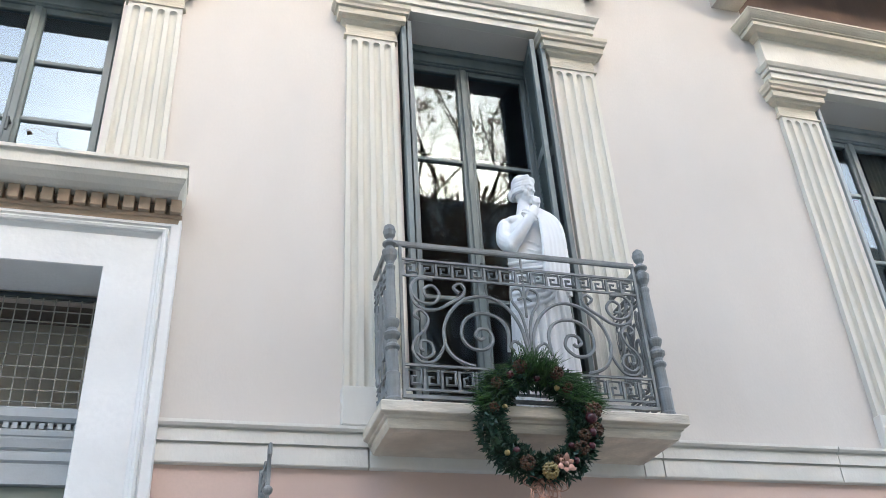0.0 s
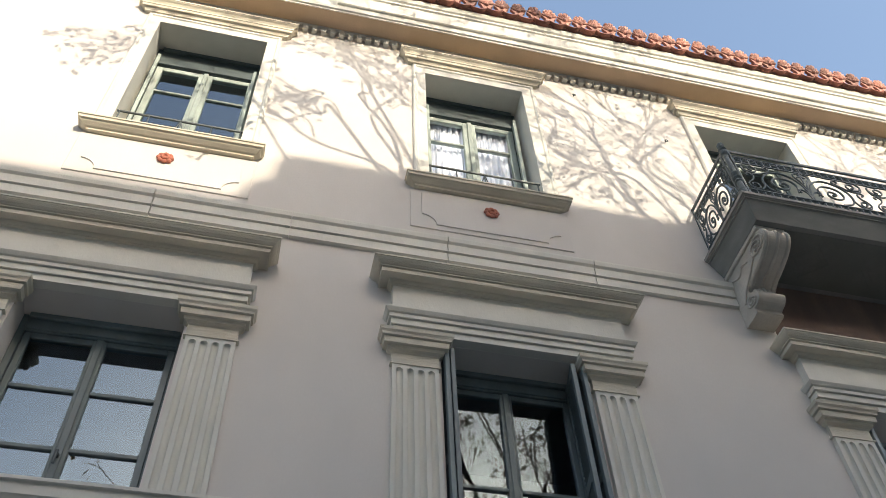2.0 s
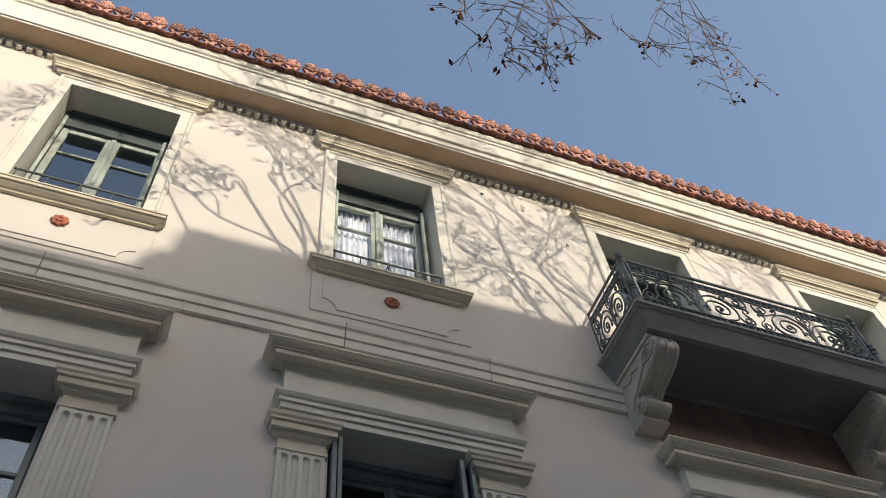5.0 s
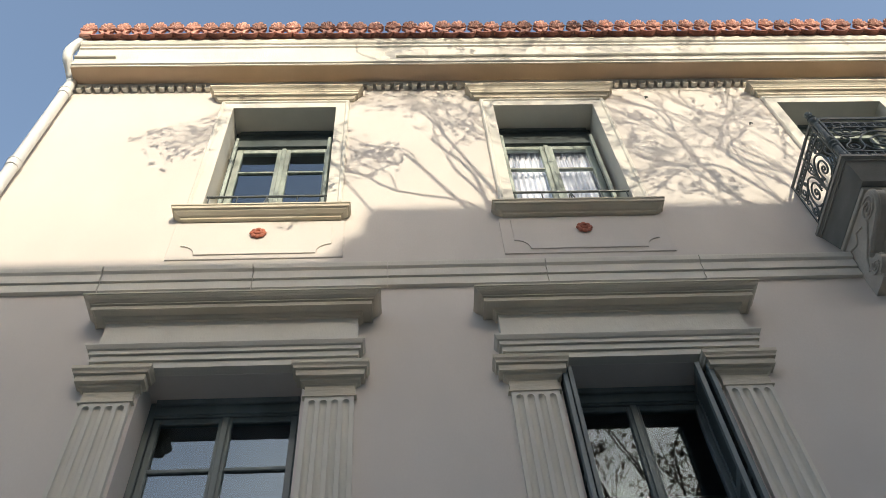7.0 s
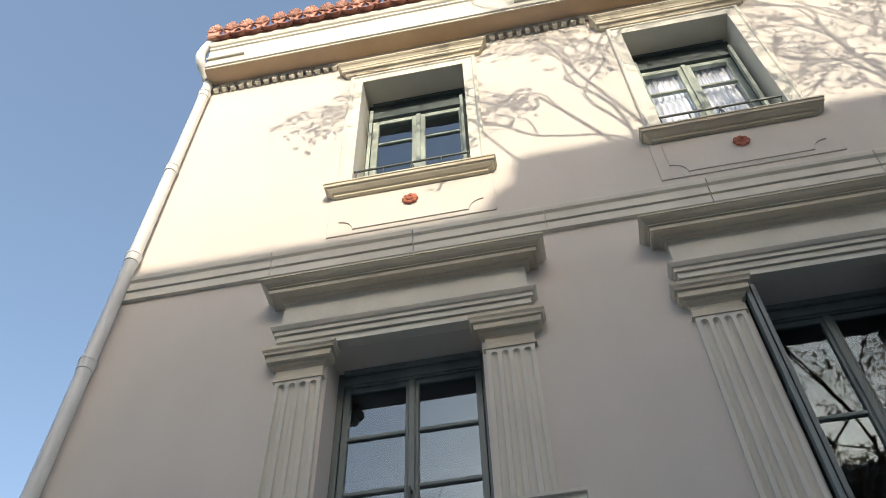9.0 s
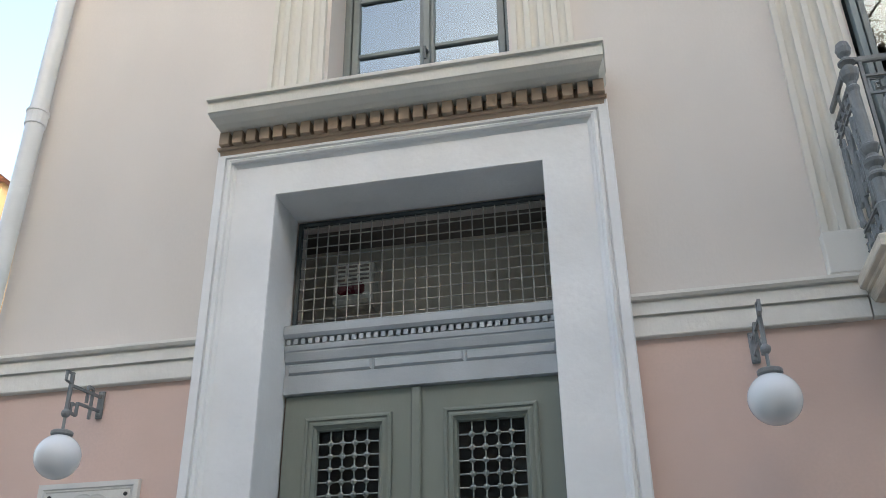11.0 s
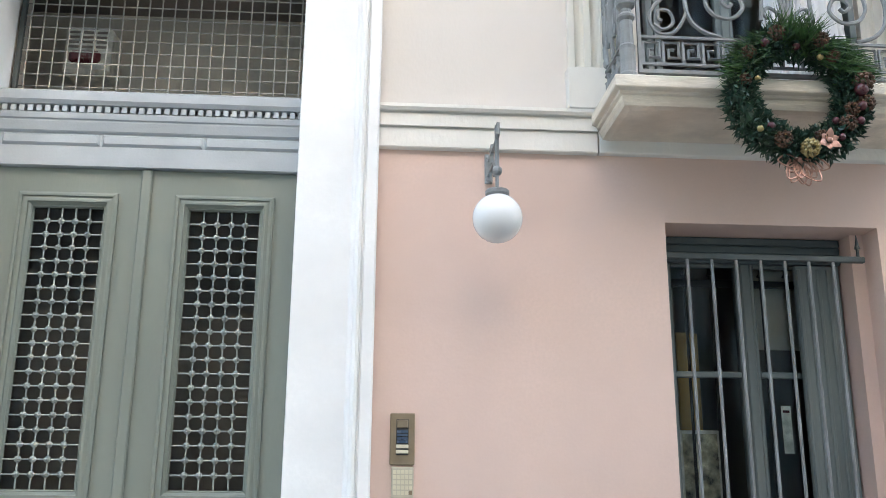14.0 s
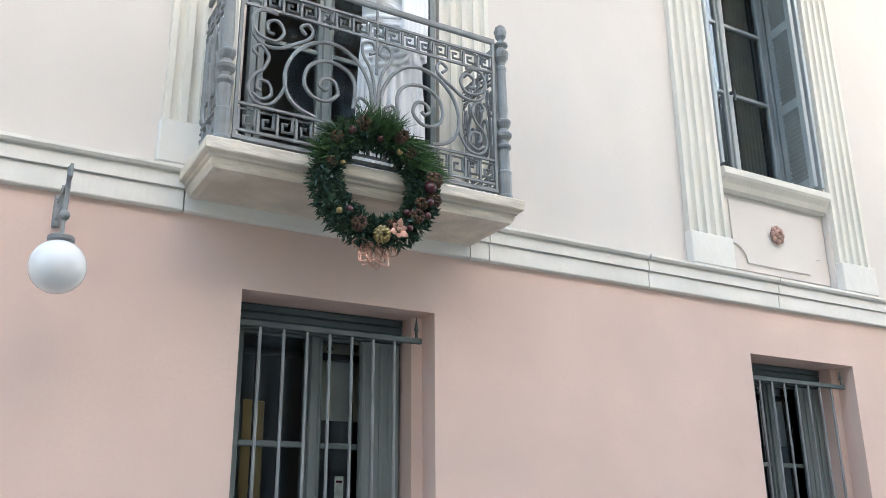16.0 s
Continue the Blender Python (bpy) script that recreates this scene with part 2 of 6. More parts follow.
# ---- builders ----
def box(bm, x0, x1, y0, y1, z0, z1, bev=0.0):
    vs = [bm.verts.new((x, y, z)) for x in (x0, x1) for y in (y0, y1) for z in (z0, z1)]
    fs = [bm.faces.new([vs[i] for i in q]) for q in ((0, 1, 3, 2), (4, 6, 7, 5), (0, 4, 5, 1), (2, 3, 7, 6), (0, 2, 6, 4), (1, 5, 7, 3))]
    if bev:
        es = list({e for f in fs for e in f.edges})
        bmesh.ops.bevel(bm, geom=es, offset=bev, segments=1, affect="EDGES", clamp_overlap=True)
    return vs


def mould(bm, x0, x1, yf, prof, back=0.02, ends=True):
    """A moulding with mitred returns round the front and both ends; prof: (projection, z) from the foot up."""
    rings = []
    for p, z in prof:
        q = p if ends else 0
        rings.append([bm.verts.new(c) for c in ((x0 - q, back, z), (x0 - q, yf - p, z), (x1 + q, yf - p, z), (x1 + q, back, z))])
    for a, b in zip(rings, rings[1:]):
        for i in range(4):
            j = (i + 1) % 4
            bm.faces.new((a[i], a[j], b[j], b[i]))
    bm.faces.new(rings[0][::-1])
    bm.faces.new(rings[-1])


def border(bm, x0, x1, z0, z1, prof, top_only=False):
    """A picture-frame moulding in the facade's plane; prof: (inset, y) from the outer edge inwards. Open at the foot if top_only."""
    loops = [[bm.verts.new(c) for c in ((x0 + i, y, z0 + (0 if top_only else i)), (x0 + i, y, z1 - k), (x1 - i, y, z1 - k), (x1 - i, y, z0 + (0 if top_only else i)))] for i, y, k in ((*q, q[0])[:3] if len(q) < 3 else q for q in prof)]
    for a, b in zip(loops, loops[1:]):
        for i in range(3 if top_only else 4):
            j = (i + 1) % 4
            bm.faces.new((a[i], b[i], b[j], a[j]))
    return loops


def tube(bm, pts, r, n=6, r1=None, caps=True):
    """A round bar along points, tapering from r to r1."""
    pts = [Vector(p) for p in pts]
    rings, side = [], None
    for i, p in enumerate(pts):
        d = (pts[min(i + 1, len(pts) - 1)] - pts[max(i - 1, 0)]).normalized()
        if side is None:
            side = d.orthogonal().normalized()
        side = (side - d * side.dot(d))
        side = side.normalized() if side.length > 1e-6 else d.orthogonal().normalized()
        up = d.cross(side)
        rr = r if r1 is None else r + (r1 - r) * i / (len(pts) - 1)
        rings.append([bm.verts.new(p + rr * (math.cos(2 * math.pi * k / n) * side + math.sin(2 * math.pi * k / n) * up)) for k in range(n)])
    for a, b in zip(rings, rings[1:]):
        for k in range(n):
            bm.faces.new((a[k], a[(k + 1) % n], b[(k + 1) % n], b[k]))
    if caps and n > 2:
        bm.faces.new(rings[0][::-1])
        bm.faces.new(rings[-1])


def lathe(bm, cx, cy, prof, n=16, axis="z"):
    """A turned form round an upright axis (or one along -y); prof: (radius, height)."""
    rings = []
    for r, h in prof:
        ring = []
        for k in range(n):
            a = 2 * math.pi * k / n
            ring.append(bm.verts.new((cx + r * math.cos(a), cy + r * math.sin(a), h) if axis == "z" else (cx + r * math.cos(a), h, cy + r * math.sin(a))))
        rings.append(ring)
    for a, b in zip(rings, rings[1:]):
        for k in range(n):
            bm.faces.new((a[k], a[(k + 1) % n], b[(k + 1) % n], b[k]))
    bm.faces.new(rings[0][::-1])
    bm.faces.new(rings[-1])


def spline(ctrl, steps=6):
    """Points on a smooth line through the given ones."""
    c = [Vector(p) for p in ctrl]
    c = [c[0]] + c + [c[-1]]
    out = []
    for i in range(1, len(c) - 2):
        for s in range(steps):
            t = s / steps
            out.append(0.5 * (2 * c[i] + (c[i + 1] - c[i - 1]) * t + (2 * c[i - 1] - 5 * c[i] + 4 * c[i + 1] - c[i + 2]) * t * t + (3 * c[i] - c[i - 1] - 3 * c[i + 1] + c[i + 2]) * t ** 3))
    return out + [c[-2]]


def ball(bm, c, r, sx=1, sy=1, sz=1, u=10, v=7):
    bmesh.ops.create_uvsphere(bm, u_segments=u, v_segments=v, radius=r, matrix=Matrix.Translation(c) @ Matrix.Diagonal((sx, sy, sz, 1)))


BASE = {}


def thing(name, loc, label="", category="", group="", kind=""):
    ob = new(name)
    ob.location, ob.empty_display_size = loc, 0.1
    BASE[ob] = Vector(loc)
    return tagged(ob, label, category, group, kind)


def mesh_of(name, bm, mat, base, smooth):
    bmesh.ops.recalc_face_normals(bm, faces=bm.faces)
    bmesh.ops.translate(bm, verts=bm.verts, vec=-Vector(base))
    me = bpy.data.meshes.new(name)
    bm.to_mesh(me)
    bm.free()
    me.materials.append(mat)
    if smooth:
        for p in me.polygons:
            p.use_smooth = True
    return me


def part(name, bm, mat, parent, label="", smooth=False):
    ob = new(name, mesh_of(name, bm, mat, BASE[parent], smooth))
    ob.parent, BASE[ob] = parent, BASE[parent]
    return tagged(ob, label)


def solo(name, bm, mat, label="", category="", group="", kind="", smooth=False):
    """A top-level thing that is one mesh, with its origin at its foot."""
    cs = np.array([v.co[:] for v in bm.verts])
    base = Vector(((cs[:, 0].min() + cs[:, 0].max()) / 2, (cs[:, 1].min() + cs[:, 1].max()) / 2, cs[:, 2].min()))
    ob = new(name, mesh_of(name, bm, mat, base, smooth))
    ob.location, BASE[ob] = base, base
    return tagged(ob, label, category, group, kind)


def boxpart(name, mat, parent, x0, x1, y0, y1, z0, z1, bev=0.0, label=""):
    bm = bmesh.new()
    box(bm, x0, x1, y0, y1, z0, z1, bev)
    return part(name, bm, mat, parent, label)


def pane(parent, x0, x1, y, z0, z1, mat):
    """A sheet of glass that faces the street and lets daylight in."""
    me = bpy.data.meshes.new("pane")
    o = BASE[parent]
    me.from_pydata([Vector(c) - o for c in ((x0, y, z0), (x1, y, z0), (x1, y, z1), (x0, y, z1))], [], [(0, 1, 2, 3)])
    me.materials.append(mat)
    ob = new("pane", me)
    ob.parent, BASE[ob] = parent, o
    ob.visible_shadow = False
    return ob


def pierced_wall(bm, x0, x1, z0, z1, y0, y1, holes):
    """A wall slab from y0 to y1 with rectangular openings that go through it."""
    xs = sorted({x0, x1, *(h[i] for h in holes for i in (0, 1) if x0 < h[i] < x1)})
    zs = sorted({z0, z1, *(h[i] for h in holes for i in (2, 3) if z0 < h[i] < z1)})
    full = lambda i, k: 0 <= i < len(xs) - 1 and 0 <= k < len(zs) - 1 and not any(
        h[0] < (xs[i] + xs[i + 1]) / 2 < h[1] and h[2] < (zs[k] + zs[k + 1]) / 2 < h[3] for h in holes)
    vert = {}

    def v(i, y, k):
        if (i, y, k) not in vert:
            vert[i, y, k] = bm.verts.new((xs[i], y, zs[k]))
        return vert[i, y, k]

    for i in range(len(xs) - 1):
        for k in range(len(zs) - 1):
            if not full(i, k):
                continue
            for y in (y0, y1):
                bm.faces.new((v(i, y, k), v(i + 1, y, k), v(i + 1, y, k + 1), v(i, y, k + 1)))
            for di, dk, a, b in ((-1, 0, (i, k), (i, k + 1)), (1, 0, (i + 1, k), (i + 1, k + 1)), (0, -1, (i, k), (i + 1, k)), (0, 1, (i, k + 1), (i + 1, k + 1))):
                if not full(i + di, k + dk):
                    bm.faces.new((v(a[0], y0, a[1]), v(b[0], y0, b[1]), v(b[0], y1, b[1]), v(a[0], y1, a[1])))


# ---- structure ----
A1, B1, C1 = -1.365, 1.79, 5.455      # window axes of the first floor
A2, B2, C2, D2 = -1.33, 1.755, 5.28, 8.46  # of the second floor
DOOR = -1.415
DROP = 0.15  # the window under the upper balcony is this much lower
LEFT, RIGHT, THICK = -4.03, 12.0, 0.5
upper_holes = [(DOOR - 0.82, DOOR + 0.82, 0, 4.275), (A1 - 0.6, A1 + 0.6, 4.9, 6.71), (B1 - 0.6, B1 + 0.6, 3.37, 6.71), (C1 - 0.6, C1 + 0.6, 3.40, 6.71 - DROP)]
upper_holes += [(a - 0.615, a + 0.615, 8.94, 11.275) for a in (A2, B2)] + [(a - 0.655, a + 0.655, 8.45, 11.275) for a in (C2, D2)]
bm = bmesh.new()
pierced_wall(bm, LEFT, RIGHT, 3.155, 11.95, 0.0, THICK, upper_holes)
solo("wall_upper", bm, PLASTER, "pale rose plaster wall above the ground floor, with openings", "wall", kind="structure")
bm = bmesh.new()
W1, W2 = (1.267, 2.393), (4.966, 6.087)
pierced_wall(bm, LEFT, RIGHT, 0.0, 3.155, 0.0, THICK, [(DOOR - 0.82, DOOR + 0.82, -1, 4), (*W1, 0.95, 2.795), (*W2, 0.95, 2.795)])
solo("wall_lower", bm, PINK, "salmon pink plaster wall of the ground floor", "wall", kind="structure")
bm = bmesh.new()
box(bm, LEFT, LEFT + 0.4, THICK, 9.0, 0, 11.95)
solo("wall_side_left", bm, PLASTER, "plain rose plaster gable wall of the house", "wall", kind="structure")
bm = bmesh.new()
box(bm, RIGHT - 0.4, RIGHT, THICK, 9.0, 0, 11.95)
solo("wall_side_right", bm, PLASTER, "plain rose plaster end wall of the house", "wall", kind="structure")
# Unseen room shell, added so that the panes look into dimness.
bm = bmesh.new()
box(bm, LEFT + 0.4, RIGHT - 0.4, 3.2, 3.4, 0, 11.95)
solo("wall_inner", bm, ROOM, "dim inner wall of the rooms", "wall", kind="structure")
for nm, z in (("floor_ground", 0.0), ("floor_first", 3.2), ("floor_second", 8.0)):
    bm = bmesh.new()
    box(bm, LEFT + 0.4, RIGHT - 0.4, THICK, 3.2, z - 0.02, z + 0.1)
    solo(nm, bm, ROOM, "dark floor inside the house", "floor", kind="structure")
bm = bmesh.new()
box(bm, LEFT + 0.4, RIGHT - 0.4, THICK, 3.2, 11.8, 11.93)
solo("ceiling", bm, ROOM, "dark ceiling of the top rooms", "ceiling", kind="structure")
for x in (0.2, 3.6, 6.9):
    bm = bmesh.new()
    box(bm, x, x + 0.12, THICK, 3.2, 0.1, 11.8)
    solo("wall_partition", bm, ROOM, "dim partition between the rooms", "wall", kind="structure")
bm = bmesh.new()
box(bm, DOOR - 1.2, DOOR + 1.4, 0.80, 0.85, 0.1, 4.6)
solo("wall_lobby", bm, BROWNWALL, "brown lobby wall behind the street door", "wall", kind="structure")

# Added ceiling: darkens the upper part of the view through the grille.
bm = bmesh.new()
box(bm, DOOR - 1.0, DOOR + 1.0, 0.505, 0.798, 4.285, 4.34)
solo("ceiling_lobby", bm, ROOM, "dark low ceiling added to dim the view above the street door", "ceiling", kind="structure")

# string courses, block by block
LOWER = [(0, 3.148), (0.03, 3.152), (0.034, 3.158), (0.034, 3.254), (0.022, 3.258), (0.022, 3.267), (0.046, 3.267), (0.046, 3.332), (0.036, 3.335), (0.036, 3.343), (0.062, 3.346), (0.072, 3.36), (0.072, 3.378), (0, 3.39)]
UPPER = [(0, 7.75), (0.035, 7.755), (0.035, 7.852), (0.022, 7.856), (0.022, 7.866), (0.05, 7.866), (0.05, 7.965), (0.072, 7.985), (0.078, 8.03), (0.078, 8.05), (0, 8.065)]


def course(name, prof, cuts, label, stone=CREAM):
    root = thing(name, ((cuts[0][0] + cuts[-1][1]) / 2, 0, prof[0][1]), label, "moulding", kind="structure")
    for x0, x1 in cuts:
        b = bmesh.new()
        mould(b, x0 + 0.004, x1 - 0.004, random.uniform(-0.001, 0.001), prof, ends=False)
        part("block", b, stone, root)


course("trim_lower", LOWER, [(LEFT, DOOR - 1.215), (DOOR + 1.205, 0.93), (0.93, 2.62), (2.62, 2.755), (2.755, 4.027), (4.027, 5.3), (5.3, 6.6), (6.6, 7.9), (7.9, 9.2), (9.2, 10.6), (10.6, RIGHT)],
       "pale moulded string course above the ground floor", TRIMSTONE)
course("trim_upper", UPPER, [(LEFT, -2.6), (-2.6, -1.296), (-1.296, -0.12), (-0.12, 1.29), (1.29, 2.694), (2.694, 4.115), (7.035, 8.4), (8.4, 9.7), (9.7, 11), (11, RIGHT)],
       "cream moulded string course below the top floor")

# crowning cornice
cornice = thing("trim_cornice", (4, 0, 11.84), "cream crowning cornice with dentils and ochre soffit", "cornice", kind="structure")
bm = bmesh.new()
mould(bm, -3.95, RIGHT, 0, [(0, 11.86), (0.05, 11.87), (0.06, 11.90), (0.295, 11.905), (0.295, 11.93), (0.315, 11.94), (0.315, 11.985), (0.305, 11.99), (0.305, 12.02), (0.33, 12.34), (0.35, 12.355),
                           (0.35, 12.395), (0.345, 12.40), (0.37, 12.42), (0.385, 12.46), (0.385, 12.51), (0, 12.53)], back=0.3, ends=False)
part("fascia", bm, CREAM, cornice)
boxpart("soffit", SOFFIT, cornice, -3.95, RIGHT, -0.285, -0.065, 11.897, 11.9035, label="ochre soffit")
bm = bmesh.new()
mould(bm, -3.95, -3.45, -0.333, [(0, 12.10), (0.012, 12.11), (0.012, 12.125), (0, 12.13)], ends=False)
mould(bm, 0.0, RIGHT, -0.330, [(0, 12.06), (0.012, 12.07), (0.012, 12.085), (0, 12.09)], ends=False)
part("bead", bm, CREAM, cornice)
bm = bmesh.new()
box(bm, 0, 0.064, -0.062, 0.01, 11.775, 11.872, 0.004)
dentil_mesh = mesh_of("dentil", bm, CREAM, (0, 0, 0), False)
x = -3.9
while x < 9.6:
    d = new("dentil", dentil_mesh)
    d.parent, d.location = cornice, Vector((x, 0, 0)) - BASE[cornice]
    x += 0.1105

# clay roof with antefixes along the eaves
roof = thing("roof", (4, 0, 12.5), "terracotta tiled roof with palmette antefixes along the eaves", "roof", kind="structure")
bm = bmesh.new()
pts = [(-0.40, 12.545), (-0.40, 12.64), (4.5, 14.3), (9.2, 12.64), (9.2, 12.54)]
ends = [[bm.verts.new((xx, y, z)) for y, z in pts] for xx in (-3.98, RIGHT)]
for i in range(len(pts)):
    j = (i + 1) % len(pts)
    bm.faces.new((ends[0][i], ends[0][j], ends[1][j], ends[1][i]))
bm.faces.new(ends[0])
bm.faces.new(ends[1][::-1])
part("tile_bed", bm, TERRA, roof)
bm = bmesh.new()
rows_ = []
for k in range(9):
    a = math.pi * k / 8
    px, dz = 0.107 * (1 - math.cos(a)), -0.078 * math.sin(a)
    rows_.append([bm.verts.new((px, y, 12.60 + dz + h + s)) for y, h, s in ((-0.455, -0.016, 0), (-0.455, 0.016, 0), (0.3, 0.016, 0.27), (0.3, -0.016, 0.27))])
for a, b in zip(rows_, rows_[1:]):
    for i in range(4):
        bm.faces.new((a[i], a[(i + 1) % 4], b[(i + 1) % 4], b[i]))
bm.faces.new(rows_[0])
bm.faces.new(rows_[-1][::-1])
pan_mesh = mesh_of("pan_tile", bm, PANCLAY, (0, 0, 0), True)
bm = bmesh.new()
rim = [(0.052, -0.09), (0.056, -0.03), (0.085, 0.012)]
for k in range(0, 181, 6):  # a palmette with a lobed rim
    a = radians(k)
    rr = 0.088 + 0.02 * abs(math.sin(a * 3.5 + 0.2))
    rim.append((rr * math.cos(a), 0.03 + 1.5 * rr * math.sin(a)))
rim += [(-0.085, 0.012), (-0.056, -0.03), (-0.052, -0.09)]
lean = lambda pz: -0.448 - 0.22 * max(0, pz)
f1 = [bm.verts.new((px, lean(pz), 12.66 + pz)) for px, pz in rim]
f2 = [bm.verts.new((px, lean(pz) + 0.035, 12.66 + pz)) for px, pz in rim]
bm.faces.new(f1)
bm.faces.new(f2[::-1])
for k in range(len(rim)):
    bm.faces.new((f1[k], f1[(k + 1) % len(rim)], f2[(k + 1) % len(rim)], f2[k]))
for k in range(7):  # raised leaves
    a = radians(12 + 26 * k)
    m = Matrix.Translation((0, -0.456, 12.69)) @ Matrix.Rotation(radians(12), 4, "X") @ Matrix.Diagonal((1, 1, 1.4, 1)) @ Matrix.Rotation(-(a - math.pi / 2), 4, "Y")
    bmesh.ops.create_uvsphere(bm, u_segments=6, v_segments=4, radius=1, matrix=m @ Matrix.Translation((0, 0, 0.062)) @ Matrix.Diagonal((0.019, 0.024, 0.052, 1)))
ball(bm, (0, -0.458, 12.675), 0.034, u=8, v=5)
lathe(bm, 0, 12.655, [(0.07, -0.43), (0.075, -0.3), (0.075, 0.3)], 8, "y")
antefix_mesh = mesh_of("antefix", bm, TERRA, (0, 0, 0), False)
for i in range(66):
    x = -3.90 + 0.215 * i
    for nm, me, dx in (("pan_tile", pan_mesh, 0), ("antefix", antefix_mesh, 0)):
        o = new(nm, me)
        o.parent, o.location = roof, Vector((x + dx, random.uniform(-0.008, 0.008), random.uniform(-0.006, 0.006))) - BASE[roof]
        o.rotation_euler = (0, 0, random.uniform(-0.03, 0.03) if nm == "antefix" else 0)

# rainwater pipe at the corner, a little out of plumb
pipe = thing("drainpipe", (-4.06, -0.08, 0), "white plastic drainpipe with collars down the house corner", "drainpipe")
pipe_x = lambda z: -4.075 + 0.0085 * z
bm = bmesh.new()
tube(bm, spline([(pipe_x(z), -0.085, z) for z in (0, 4, 8, 11.6)] + [(-3.99, -0.12, 11.95), (-4.05, -0.30, 12.15), (-4.06, -0.33, 12.35), (-3.96, -0.36, 12.56), (-3.86, -0.38, 12.60)], 6), 0.062, 12)
part("pipe", bm, PIPE, pipe, smooth=True)
for z in (3.3, 5.1, 6.88, 8.3, 9.87, 11.6):
    bm = bmesh.new()
    lathe(bm, pipe_x(z), -0.085, [(0.06, z - 0.06), (0.071, z - 0.055), (0.071, z + 0.04), (0.078, z + 0.045), (0.078, z + 0.06), (0.06, z + 0.065)], 14)
    part("collar", bm, PIPE, pipe, smooth=False)
bm = bmesh.new()
box(bm, -4.0, -3.84, -0.46, -0.33, 12.53, 12.66, 0.02)
part("spout", bm, TERRA, pipe, "terracotta spout")


# ---- window dressings ----
def fluted(bm, x0, x1, yf, z0, z1, taper=0.012, n=4, depth=0.036):
    """A pilaster shaft with round-headed flutes."""
    w = x1 - x0
    pitch = w / (n + 0.35)
    r0 = pitch * 0.30

    def section(z, k, inset):
        s = [(x0 + inset, 0.0), (x0 + inset, yf)]
        for i in range(n):
            c = x0 + w / 2 + (i - (n - 1) / 2) * (pitch - 2 * inset / n)
            for j in range(9):
                a = math.pi * j / 8
                s.append((c - r0 * k * math.cos(a), yf + depth * k * math.sin(a) ** 0.8))
        s += [(x1 - inset, yf), (x1 - inset, 0.0)]
        return [bm.verts.new((x, y, z)) for x, y in s]

    top = z1 - 0.035
    levels = [(z0, 1.0)] + [(top - r0 + r0 * math.sin(radians(a)), max(0.02, math.cos(radians(a)))) for a in (0, 25, 45, 62, 76, 88)] + [(z1, 0.02)]
    rings = [section(z, k, taper * (z - z0) / (z1 - z0)) for z, k in levels]
    for a, b in zip(rings, rings[1:]):
        for i in range(len(a) - 1):
            bm.faces.new((a[i], a[i + 1], b[i + 1], b[i]))
    bm.faces.new(rings[-1])


def pilaster(ax, side, foot, plinth, drop):
    x0, x1 = (ax - 1.005, ax - 0.62) if side < 0 else (ax + 0.62, ax + 1.005)
    root = thing("pilaster", ((x0 + x1) / 2, -0.05, foot), "cream fluted stucco pilaster beside a tall window", "pilaster", "window pilasters")
    z = foot
    if plinth:
        b = bmesh.new()
        box(b, x0 - 0.012, x1 + 0.02, -0.066, 0.01, foot, foot + 0.235, 0.006)
        part("plinth", b, TRIMSTONE, root)
        z = foot + 0.235
    b = bmesh.new()
    fluted(b, x0, x1, -0.042, z, 6.405 - drop, depth=0.028)
    part("shaft", b, CREAM, root)
    b = bmesh.new()
    mould(b, x0 + 0.012, x1 - 0.012, -0.032, [(o, q - drop) for o, q in [(0, 6.398), (0.02, 6.40), (0.02, 6.411), (0.006, 6.416), (0.006, 6.515), (0.018, 6.528), (0.042, 6.54), (0.046, 6.565), (0.074, 6.567), (0.078, 6.618), (0.072, 6.622), (0.072, 6.627), (0.094, 6.63), (0.098, 6.65), (0.112, 6.668), (0.114, 6.70), (0, 6.708)]])
    part("capital", b, WEATHERED, root)


def entablature(ax, drop):
    low = lambda prof: [(o, z - drop) for o, z in prof]
    root = thing("entablature", (ax, -0.05, 6.71 - drop), "cream moulded stucco entablature above a tall window", "entablature", "window entablatures")
    b = bmesh.new()
    mould(b, ax - 1.0, ax + 1.0, -0.085, low([(-0.08, 6.712), (0, 6.712), (0, 6.775), (-0.008, 6.777), (-0.008, 6.783), (0.018, 6.78), (0.018, 6.838), (0.01, 6.841), (0.01, 6.847), (0.036, 6.843), (0.036, 6.880), (0.03, 6.884), (0.05, 6.888), (0.062, 6.905), (0.07, 6.918), (0.07, 6.938), (0, 6.945)]), back=0.0)
    part("architrave", b, CREAM, root)
    b = bmesh.new()
    mould(b, ax - 1.005, ax + 1.005, -0.085, low([(0, 6.945), (0, 7.246)]), back=0.0)
    part("frieze", b, CREAM, root)
    b = bmesh.new()
    mould(b, ax - 1.005, ax + 1.005, -0.085, low([(0, 7.246), (0.018, 7.25), (0.018, 7.262), (0.03, 7.272), (0.04, 7.292), (0.096, 7.294), (0.10, 7.286), (0.116, 7.286), (0.116, 7.326), (0.11, 7.329), (0.11, 7.334), (0.13, 7.336), (0.13, 7.346), (0.124, 7.349), (0.138, 7.353), (0.158, 7.366), (0.176, 7.386), (0.182, 7.396), (0.188, 7.398), (0.188, 7.416), (0, 7.43)]), back=0.0)
    part("cornice", b, WEATHERED, root)


for ax, foot, pl in ((A1, 4.895, False), (B1, 3.385, True), (C1, 3.385, True)):
    drop = DROP if ax == C1 else 0.0
    pilaster(ax, -1, foot, pl, drop)
    pilaster(ax, 1, foot, pl, drop)
    entablature(ax, drop)


